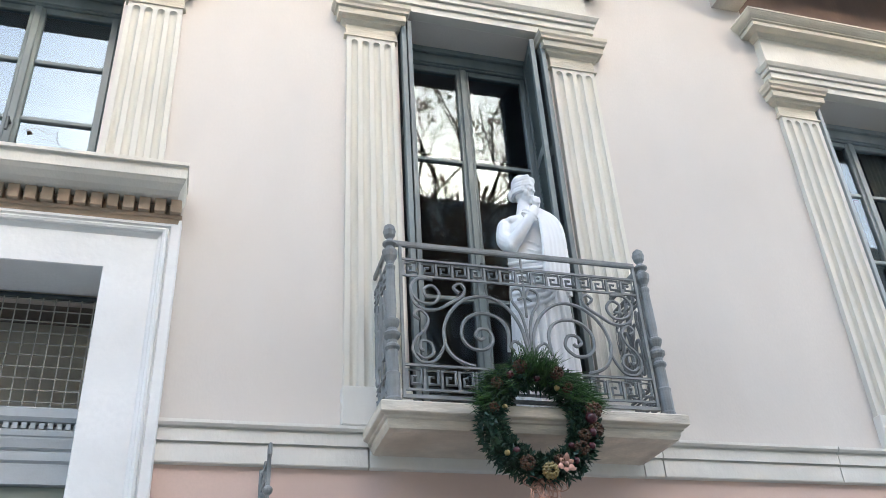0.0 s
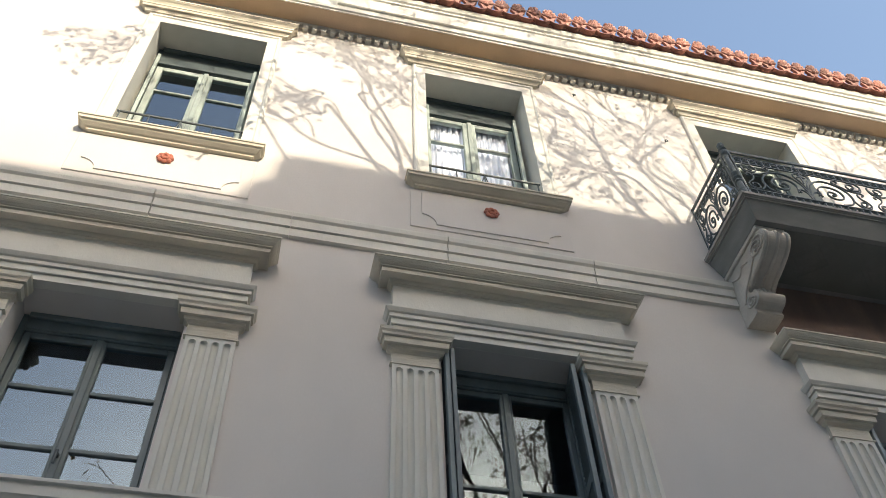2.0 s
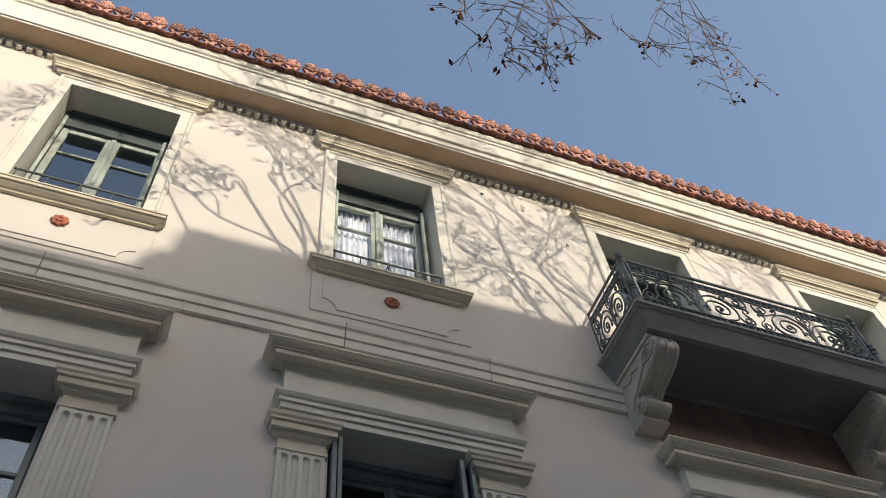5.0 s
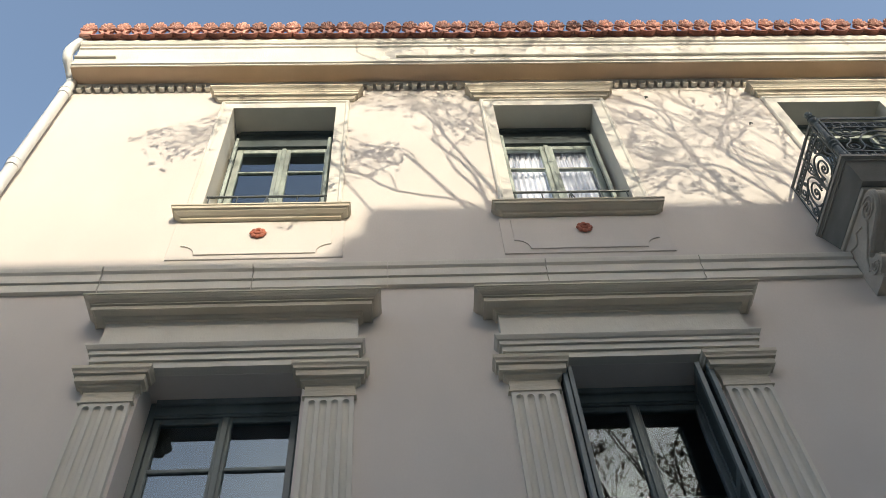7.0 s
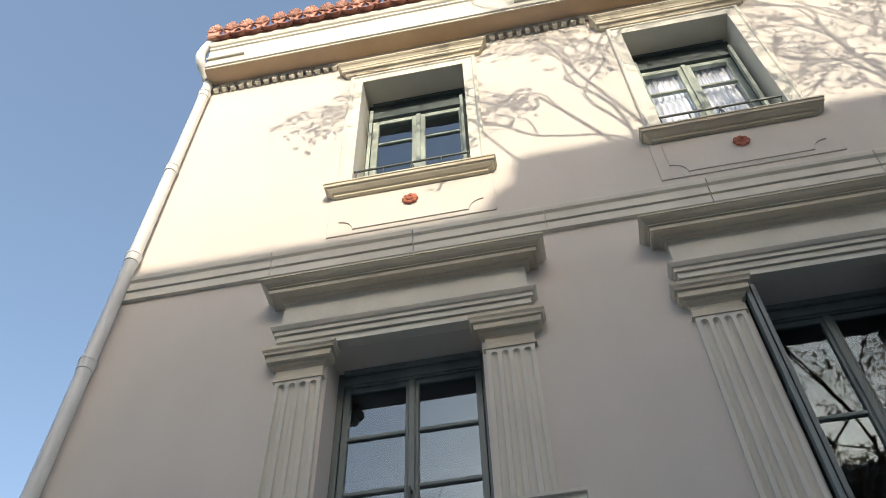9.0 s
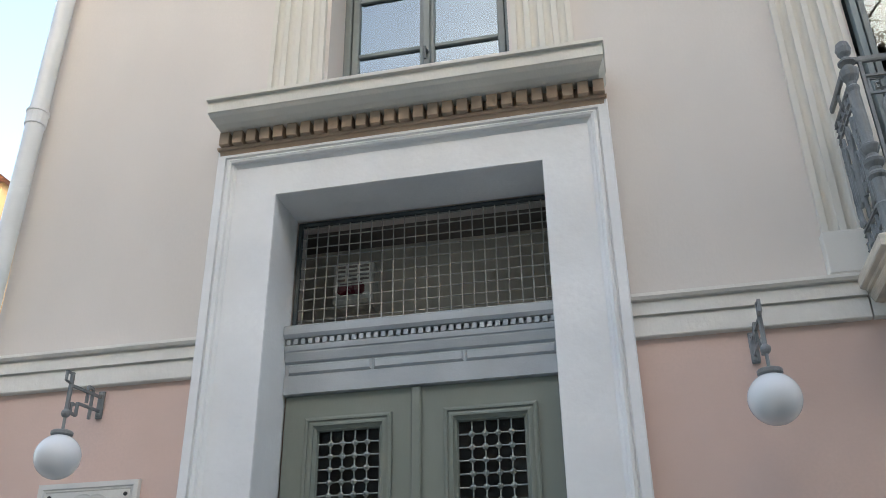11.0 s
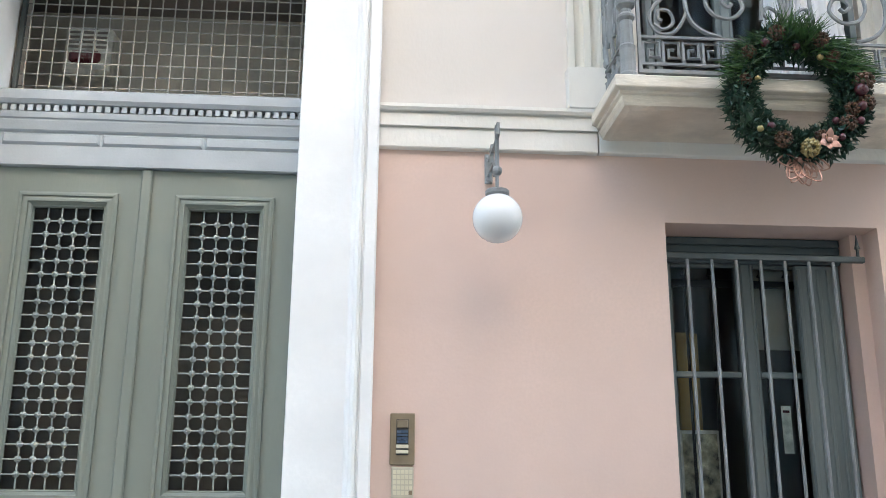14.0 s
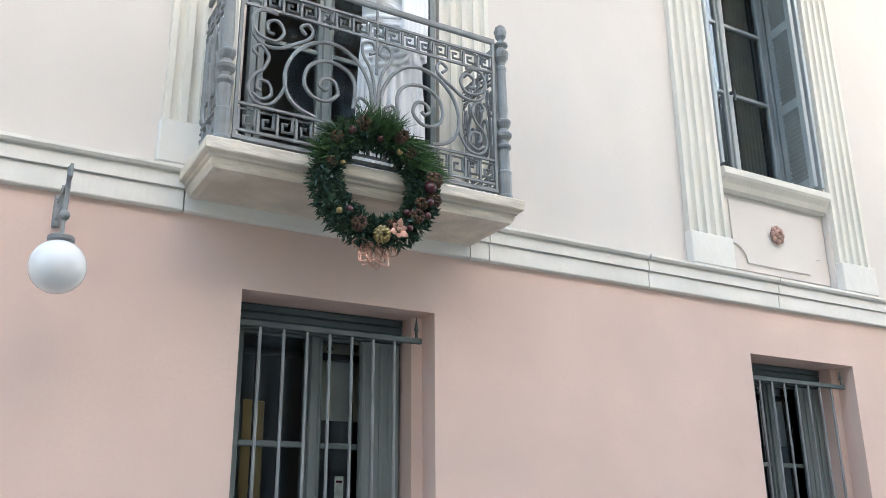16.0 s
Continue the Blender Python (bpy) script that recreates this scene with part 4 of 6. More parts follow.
# ---- wall lamps ----
def wall_lamp(x, out, zp):
    """Globe lamp on an iron key-pattern bracket; out: its reach from the wall; zp: the plate's middle."""
    root = thing("wall_lamp", (x, 0, zp), "white opal globe lamp on a grey iron key-pattern bracket", "wall lamp", "door lamps")
    y = -out
    b = bmesh.new()
    box(b, x - 0.020, x + 0.020, -0.016, 0.0, zp - 0.035, zp + 0.125, 0.004)
    ball(b, (x, -0.016, zp + 0.105), 0.014, 1, 0.7, 1, 8, 5)
    ball(b, (x, -0.016, zp - 0.015), 0.014, 1, 0.7, 1, 8, 5)
    part("wall_plate", b, IRON, root)
    b = bmesh.new()
    t = 0.010
    for (ya, za), (yb, zb_) in (((0, 0.09), (y, 0.072)), ((0, 0.01), (y * 0.72, -0.005)), ((y * 0.32, -0.06), (y * 0.32, 0.11)), ((y * 0.32, 0.11), (y * 0.47, 0.115)), ((y * 0.47, 0.115), (y * 0.47, 0.02)),
                                ((y * 0.72, 0.0), (y * 0.72, -0.075)), ((y * 0.72, -0.075), (y * 0.9, -0.07)), ((y * 0.9, -0.07), (y * 0.9, -0.02)), ((y * 0.9, -0.02), (y * 0.80, -0.022))):
        tube(b, [(x, ya, zp + za), (x, yb, zp + zb_)], t, 4)
    part("scroll_arm", b, IRON, root)
    b = bmesh.new()
    box(b, x - 0.010, x + 0.010, y - 0.010, y + 0.010, zp - 0.07, zp + 0.145, 0.003)
    tube(b, [(x, y, zp + 0.135), (x, y - 0.05, zp + 0.135), (x, y - 0.05, zp + 0.085), (x, y, zp + 0.08)], 0.010, 4)
    ball(b, (x, y, zp - 0.085), 0.025)
    tube(b, [(x, y, zp - 0.10), (x, y, zp - 0.175)], 0.0085, 8)
    part("stem", b, IRON, root)
    b = bmesh.new()
    zc = zp - 0.20
    zc -= 0.006
    lathe(b, x, y, [(0.010, zc + 0.035), (0.022, zc + 0.026), (0.052, zc + 0.024), (0.057, zc + 0.018), (0.057, zc + 0.004), (0.05, zc - 0.004)], 18)
    part("gallery", b, IRON, root)
    b = bmesh.new()
    ball(b, (x, y, zc - 0.112), 0.117, u=28, v=18)
    part("globe", b, OPAL, root, "white opal glass globe", smooth=True)


wall_lamp(0.358, 0.35, 3.008)
wall_lamp(-3.215, 0.30, 2.995)

# ---- marble plaque ----
plaque = thing("plaque", (-3.19, -0.02, 1.79), "white carved marble plaque with four bolts", "plaque")
b = bmesh.new()
PX0, PX1, PZ0, PZ1 = -3.497, -2.888, 1.79, 2.604
box(b, PX0, PX1, -0.02, 0.0, PZ0, PZ1, 0.003)
border(b, PX0, PX1, PZ0, PZ1, [(0.0, -0.018), (0.003, -0.03), (0.03, -0.03), (0.036, -0.024), (0.044, -0.024), (0.05, -0.02)])
part("slab", b, STONE, plaque)
for dx in (PX0 + 0.075, PX1 - 0.075):
    for dz in (PZ0 + 0.075, PZ1 - 0.075):
        b = bmesh.new()
        lathe(b, dx, dz, [(0.011, -0.018), (0.011, -0.026), (0.006, -0.029)], 10, "y")
        part("bolt", b, BLACK, plaque, "dark bolt")
b = bmesh.new()
for cx, r, h in ((-3.215, 0.086, -0.0225), (-3.135, 0.080, -0.0245)):
    lathe(b, cx, 2.46, [(r, -0.018), (r, h + 0.001), (r - 0.004, h), (r - 0.012, h + 0.0015), (0.004, h + 0.0015)], 32, "y")
box(b, -3.165, -3.085, -0.0265, -0.018, 2.462, 2.474)
box(b, -3.165, -3.085, -0.0265, -0.018, 2.487, 2.497)
part("emblem", b, CARVED, plaque, "carved round emblem")


def carved(txt, x, z, size, parent, mat, y=-0.0215):
    cu = bpy.data.curves.new("lettering", "FONT")
    cu.body, cu.size, cu.extrude, cu.align_x = txt, size, 0.002, "CENTER"
    tmp = bpy.data.objects.new("lettering", cu)
    scene.collection.objects.link(tmp)
    bpy.context.view_layer.update()
    me = bpy.data.meshes.new_from_object(tmp.evaluated_get(bpy.context.evaluated_depsgraph_get()))
    bpy.data.objects.remove(tmp)
    me.transform(Matrix.Translation(Vector((x, y, z)) - BASE[parent]) @ Matrix.Rotation(radians(90), 4, "X"))
    me.materials.clear()
    me.materials.append(mat)
    ob = new("lettering", me)
    ob.parent, BASE[ob] = parent, BASE[parent]
    return ob


carved("\u0399\u03a9\u039d\u0399\u039a\u039f \u039a\u0395\u039d\u03a4\u03a1\u039f", -3.19, 2.305, 0.062, plaque, CARVED)
carved("THE IONIC CENTER", -3.19, 1.90, 0.041, plaque, CARVED)
boxpart("rule", CARVED, plaque, -3.37, -3.01, -0.023, -0.018, 2.272, 2.277)
boxpart("text_bar", CARVED, plaque, -3.28, -3.12, -0.022, -0.018, 2.235, 2.245)
for i in range(11):
    b = bmesh.new()
    lathe(b, -3.30 + i * 0.0225, 1.965, [(0.009, -0.018), (0.009, -0.023)], 6, "y")
    part("bead", b, CARVED, plaque)

# ---- door intercom ----
ic = thing("intercom", (-0.058, -0.02, 1.426), "brown intercom panel above a beige keypad", "intercom")
boxpart("speaker_panel", BRONZE, ic, -0.117, 0.0, -0.022, 0.0, 1.575, 1.815, 0.004)
boxpart("inset", BLACK, ic, -0.088, -0.03, -0.0245, -0.021, 1.62, 1.785)
boxpart("camera_eye", BRONZE, ic, -0.086, -0.032, -0.032, -0.024, 1.745, 1.783, 0.004)
for i in range(4):
    boxpart("name_strip", NAMEPLATE, ic, -0.084, -0.034, -0.028, -0.0245, 1.676 + i * 0.0155, 1.688 + i * 0.0155)
for z in (1.628, 1.652):
    boxpart("bell_button", BUTTON, ic, -0.088, -0.030, -0.031, -0.0245, z, z + 0.017, 0.002)
pad = boxpart("keypad", BEIGE, ic, -0.107, -0.003, -0.022, 0.0, 1.426, 1.568, 0.004, "beige keypad")
for i in range(5):
    for k in range(5):
        boxpart("key", BUTTON if (i, k) != (4, 0) else BRONZE, pad, -0.099 + i * 0.0185, -0.0835 + i * 0.0185, -0.026, -0.0215, 1.442 + k * 0.0235, 1.460 + k * 0.0235)


# ---- barred ground-floor windows ----
def barred_window(name, x0, x1):
    root = casement(name, x0 + 0.02, x1 - 0.08, 0.96, 2.76, 0.31, [2.06], DULLWOOD, "grey casement behind iron bars in a salmon wall", stile=0.05, handle=False, frame_paint=DULLWOOD, glass=CLEARGLASS)
    b = bmesh.new()
    box(b, x0, x1 - 0.075, 0.262, 0.305, 2.655, 2.80, 0.004)
    for k in range(3):
        box(b, x0 + 0.01, x1 - 0.08, 0.252 - 0.004 * k, 0.262, 2.662 + 0.045 * k, 2.70 + 0.045 * k, 0.004)
    part("shutter_box", b, DARKPAINT, root, "dark roller shutter box")
    b = bmesh.new()
    box(b, x1 - 0.072, x1, 0.15, 0.45, 0.95, 2.795)
    part("pier", b, PINK, root, "salmon plaster return")
    b = bmesh.new()
    box(b, x1 - 0.33, x1 - 0.085, 0.27, 0.305, 1.0, 2.65, 0.004)
    for k in range(4):
        box(b, x1 - 0.325 + k * 0.055, x1 - 0.305 + k * 0.055, 0.262, 0.271, 1.02, 2.63, 0.003)
    part("folded_shutter", b, DULLWOOD, root, "folded grey shutter leaf")
    bars = thing("window_bars", ((x0 + x1) / 2, 0.06, 0.95), "grey iron security bars across the window", "window bars", "window bars")
    for z in (2.635, 1.15):
        b = bmesh.new()
        box(b, x0, x1 - 0.055, 0.045, 0.075, z - 0.016, z + 0.016, 0.004)
        part("cross_bar", b, DARKIRON, bars)
    for i in range(7):
        xx = x0 + 0.125 + i * 0.129
        b = bmesh.new()
        tube(b, [(xx, 0.056, 0.97), (xx, 0.056, 2.63)], 0.0085, 6)
        part("bar", b, IRON, bars)
    b = bmesh.new()
    tube(b, [(x1 - 0.085, 0.06, 2.62), (x1 - 0.085, 0.06, 2.70)], 0.008, 6)
    tube(b, [(x1 - 0.085, 0.06, 2.695), (x1 - 0.085, 0.06, 2.72), (x1 - 0.085, 0.06, 2.77)], 0.016, 6, 0.002)
    part("spear_head", b, DARKIRON, bars)
    # inner grille with spear heads, close behind the panes
    inner = thing("inner_grille", ((x0 + x1) / 2, 0.42, 0.95), "black spear-headed grille behind the panes", "grille", "inner grilles")
    b = bmesh.new()
    box(b, x0 + 0.02, x1 - 0.2, 0.425, 0.44, 2.555, 2.595)
    part("cross_bar", b, BLACK, inner)
    for i in range(6):
        xx = x0 + 0.09 + i * 0.145
        b = bmesh.new()
        tube(b, [(xx, 0.435, 0.97), (xx, 0.435, 2.62)], 0.009, 5)
        tube(b, [(xx, 0.435, 2.62), (xx, 0.435, 2.635), (xx, 0.435, 2.69)], 0.022, 5, 0.003)
        part("spear", b, BLACK, inner)
    # Added pale sheet: stands in for the lighter room wall behind the pane.
    b = bmesh.new()
    box(b, x0 + 0.56, x0 + 0.98, 0.50, 0.512, 2.22, 2.795, 0.003)
    solo("roller_blind", b, GREYCLOTH, "pale sheet added inside the window for the lighter room wall", "blind", "blinds")


barred_window("window_8", *W1)
barred_window("window_9", *W2)
# Made-up boards that carry the ochre strip in the left pane.
b = bmesh.new()
for k in range(2):
    box(b, 1.50 + 0.07 * k, 1.565 + 0.07 * k, 0.62 + 0.03 * k, 0.64 + 0.03 * k, 0.1, 2.33, 0.004)
solo("folding_screen", b, OCHRECLOTH, "ochre boards added inside to give the pane its ochre strip", "screen")
card = thing("poster", (1.42, 0.5, 1.3), "small bright framed print inside the window", "print")
boxpart("frame", WHITECARD, card, 1.446, 1.666, 0.50, 0.52, 1.300, 1.777, 0.004)
boxpart("sheet", PAPER, card, 1.461, 1.651, 0.494, 0.4995, 1.315, 1.757)
card = thing("leaflet", (1.98, 0.352, 1.655), "white printed leaflet stuck to the pane", "leaflet")
boxpart("sheet", WHITECARD, card, 1.955, 2.007, 0.3515, 0.3535, 1.655, 1.90)
boxpart("text_bar", MAROON, card, 1.963, 1.999, 0.3505, 0.3514, 1.865, 1.878)
b = bmesh.new()
box(b, 1.27, 2.25, 0.5, 0.85, 1.25, 1.30, 0.006)
for xx in (1.30, 2.18):
    box(b, xx, xx + 0.05, 0.52, 0.83, 0.1, 1.25)
solo("display_shelf", b, ROOM, "dark shelf inside the ground-floor window", "shelf")


# ---- balconies ----
def key_band(parent, place, u0, u1, z0, z1, mat, r=0.0105, unit=0.1):
    n = max(2, round((u1 - u0) / unit))
    w = (u1 - u0) / n
    b = bmesh.new()
    for i in range(n):
        h = z1 - z0
        loop = [(0.06, 0.0), (0.06, 0.80), (0.86, 0.80), (0.86, 0.24), (0.34, 0.24), (0.34, 0.53), (0.60, 0.53)]
        tube(b, [place(u0 + w * (i + a), z0 + h * c) for a, c in loop], r, 4)
    part("key_band", b, mat, parent)
    b = bmesh.new()
    for z in (z0, z1):
        tube(b, [place(u0, z), place(u1, z)], 0.009, 4)
    part("rail", b, mat, parent)


def whorl(cx, cz, r0, r1, a0, turns, n=14):
    """A spiral from radius r1 in to r0, starting at the angle a0 in degrees."""
    k = max(6, int(n * abs(turns)))
    return [(cx + (r1 + (r0 - r1) * i / k) * math.cos(radians(a0) + 2 * math.pi * turns * i / k), cz + (r1 + (r0 - r1) * i / k) * math.sin(radians(a0) + 2 * math.pi * turns * i / k)) for i in range(k + 1)]


def scroll_half(parent, place, u0, u1, z0, z1, mat, r=0.0105):
    """One half of a scrolled panel; u0 is its outer edge, u1 the panel's middle."""
    w, h = u1 - u0, z1 - z0

    def bars(name, k, *curves):
        b = bmesh.new()
        for pts in curves:
            tube(b, [place(u0 + w * p.x, z0 + h * p.y) for p in spline([(a, c, 0) for a, c in pts], 6)], r * k, 6)
        part(name, b, mat, parent)

    bars("large_scroll", 1.0, [(0.985, 0.02), (0.98, 0.22), (0.94, 0.50), (0.84, 0.71), (0.68, 0.82), (0.50, 0.77), (0.37, 0.61), (0.31, 0.40), (0.33, 0.20), (0.41, 0.08), (0.54, 0.02)],
         [(0.82, 0.20), (0.83, 0.45), (0.75, 0.59), (0.60, 0.62), (0.48, 0.52), (0.45, 0.35), (0.51, 0.23), (0.62, 0.21), (0.70, 0.31), (0.67, 0.43), (0.60, 0.44), (0.56, 0.37), (0.60, 0.32), (0.63, 0.35)])
    bars("top_scroll", 0.9, [(0.22, 0.76), (0.18, 0.77), (0.17, 0.86), (0.24, 0.90), (0.29, 0.80), (0.23, 0.69), (0.11, 0.72), (0.06, 0.86), (0.12, 0.97), (0.24, 0.97)],
         [(0.06, 0.86), (0.08, 0.70), (0.16, 0.62), (0.27, 0.63), (0.37, 0.71), (0.47, 0.80), (0.50, 0.89), (0.46, 0.95), (0.41, 0.90), (0.45, 0.84)])
    bars("side_scroll", 0.85, [(0.12, 0.50), (0.08, 0.55), (0.13, 0.61), (0.19, 0.52), (0.16, 0.39), (0.09, 0.29), (0.06, 0.16), (0.12, 0.04), (0.23, 0.06), (0.31, 0.24), (0.31, 0.40)],
         [(0.15, 0.16), (0.12, 0.18), (0.13, 0.26), (0.20, 0.25), (0.22, 0.14), (0.15, 0.08), (0.09, 0.13)])
    bars("centre_scroll", 0.85, [(0.99, 0.10), (0.985, 0.45), (0.95, 0.66), (0.89, 0.80), (0.89, 0.92), (0.96, 0.95), (0.985, 0.86), (0.94, 0.82)],
         [(0.99, 0.06), (0.95, 0.25), (0.88, 0.33), (0.84, 0.27), (0.87, 0.22)])


def post(parent, x, y, z0, z1, mat):
    """A cast baluster post with a flower finial."""
    h = z1 - z0
    b = bmesh.new()
    prof = [(0.052, 0.0), (0.052, 0.02), (0.046, 0.03), (0.046, 0.135), (0.05, 0.15), (0.040, 0.16), (0.038, 0.27), (0.052, 0.285), (0.052, 0.295), (0.034, 0.31), (0.034, 0.325), (0.056, 0.345), (0.060, 0.36), (0.040, 0.375), (0.032, 0.39),
            (0.044, 0.405), (0.054, 0.425), (0.054, 0.435), (0.034, 0.445), (0.032, 0.46), (0.036, 0.50), (0.030, 0.72), (0.036, 0.735), (0.036, 0.745), (0.026, 0.755), (0.028, 0.77), (0.050, 0.80), (0.056, 0.825), (0.056, 0.835), (0.034, 0.845), (0.030, 0.86),
            (0.052, 0.875), (0.052, 0.885), (0.026, 0.90), (0.022, 0.91), (0.040, 0.93), (0.045, 0.955), (0.038, 0.985), (0.016, 1.0)]
    lathe(b, x, y, [(r * 0.82, z0 + h * t) for r, t in prof], 14)
    for k in range(7):
        a = 2 * math.pi * k / 7
        ball(b, (x + 0.026 * math.cos(a), y + 0.026 * math.sin(a), z0 + h * 0.958), 0.014, 1, 1, 1.5, 6, 4)
    part("post", b, mat, parent)


def railing(parent, x0, x1, yf, z0, zt, mat, bays, side_bay=True, yw=0.0, unit=0.1):
    h = zt - z0
    k1, k2, k3, k4 = z0 + 0.085 * h / 0.97, z0 + 0.225 * h / 0.97, z0 + 0.775 * h / 0.97, z0 + 0.88 * h / 0.97
    post(parent, x0, yf, z0, zt + 0.135, mat)
    post(parent, x1, yf, z0, zt + 0.135, mat)
    fronts = [(lambda u, z: Vector((u, yf, z)), x0 + 0.05, x1 - 0.05, bays)]
    if side_bay:
        fronts += [(lambda u, z: Vector((x0, u, z)), yf + 0.05, yw, 1), (lambda u, z: Vector((x1, u, z)), yf + 0.05, yw, 1)]
    for place, a, c, nb in fronts:
        key_band(parent, place, a + 0.02, c - 0.02, k1, k2, mat, unit=unit)
        key_band(parent, place, a + 0.02, c - 0.02, k3, k4, mat, unit=unit)
        b = bmesh.new()
        tube(b, [place(a - 0.03, zt), place(c, zt)], 0.012, 6)
        tube(b, [place(a - 0.03, zt + 0.014), place(c, zt + 0.012)], 0.015, 4)
        part("handrail", b, mat, parent)
        b = bmesh.new()
        tube(b, [place(a, z0 + 0.045), place(c, z0 + 0.045)], 0.014, 4)
        part("bottom_rail", b, mat, parent)
        for u in (a + 0.01, c - 0.01):
            b = bmesh.new()
            tube(b, [place(u, z0 + 0.045), place(u, zt)], 0.012, 4)
            part("upright", b, mat, parent)
        for i in range(nb):
            p0, p1 = a + 0.02 + (c - a - 0.04) * i / nb, a + 0.02 + (c - a - 0.04) * (i + 1) / nb
            pm = (p0 + p1) / 2
            scroll_half(parent, place, p0, pm, k2, k3, mat)
            scroll_half(parent, place, p1, pm, k2, k3, mat)
            b = bmesh.new()
            tube(b, [place(pm, k2 + 0.62 * (k3 - k2)), place(pm, zt)], 0.008, 4)
            part("upright", b, mat, parent)


bal = thing("balcony", (1.78, -0.26, 3.16), "cream stone balcony slab with a grey scrolled iron railing", "balcony")
b = bmesh.new()
mould(b, 0.985, 2.585, -0.44, [(-0.03, 3.222), (0.0, 3.218), (0.034, 3.226), (0.046, 3.252), (0.05, 3.27), (0.062, 3.276), (0.066, 3.288), (0.086, 3.296), (0.09, 3.302), (0.09, 3.352), (0.08, 3.362)], back=0.002)
part("slab", b, SLABSTONE, bal)
railing(bal, 0.978, 2.592, -0.465, 3.362, 4.345, IRON, 1)

ubal = thing("balcony", (5.5, -0.4, 8.1), "shaded stone balcony on scrolled consoles with a dark iron railing", "balcony")
UX0, UX1, UY = 4.06, 7.09, -0.775
# Edge, slab and underside are one stone; deepening shade is in their tones.
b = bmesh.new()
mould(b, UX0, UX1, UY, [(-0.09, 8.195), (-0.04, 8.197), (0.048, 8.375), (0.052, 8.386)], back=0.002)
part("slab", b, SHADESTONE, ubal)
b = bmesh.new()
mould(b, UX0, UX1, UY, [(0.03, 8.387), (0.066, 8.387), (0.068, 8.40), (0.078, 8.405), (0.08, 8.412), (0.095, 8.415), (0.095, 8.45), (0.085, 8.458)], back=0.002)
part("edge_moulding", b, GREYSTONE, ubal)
boxpart("soffit", DARKSTONE, ubal, UX0 + 0.09, UX1 - 0.09, UY + 0.09, -0.06, 8.189, 8.1945, label="stone underside in a darker shade tone")
# Dark sheet added over the plaster; the slab's shade is in its colour.
boxpart("back_panel", UMBER, ubal, 4.412, 6.738, -0.006, 0.004, 7.45, 8.188, label="dark streaked wall strip carrying the shade below the slab")
for i in range(3):
    cx = UX0 + 0.75 + i * 0.8
    b = bmesh.new()
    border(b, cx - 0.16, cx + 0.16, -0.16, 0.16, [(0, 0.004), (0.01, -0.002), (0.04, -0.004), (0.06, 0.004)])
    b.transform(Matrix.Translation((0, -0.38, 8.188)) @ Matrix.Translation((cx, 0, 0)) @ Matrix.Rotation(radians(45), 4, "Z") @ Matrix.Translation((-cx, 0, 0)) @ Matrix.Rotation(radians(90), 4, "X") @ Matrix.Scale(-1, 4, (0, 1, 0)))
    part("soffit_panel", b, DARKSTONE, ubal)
railing(ubal, UX0 + 0.015, UX1 - 0.015, UY - 0.01, 8.458, 9.30, UPIRON, 2, unit=0.082)


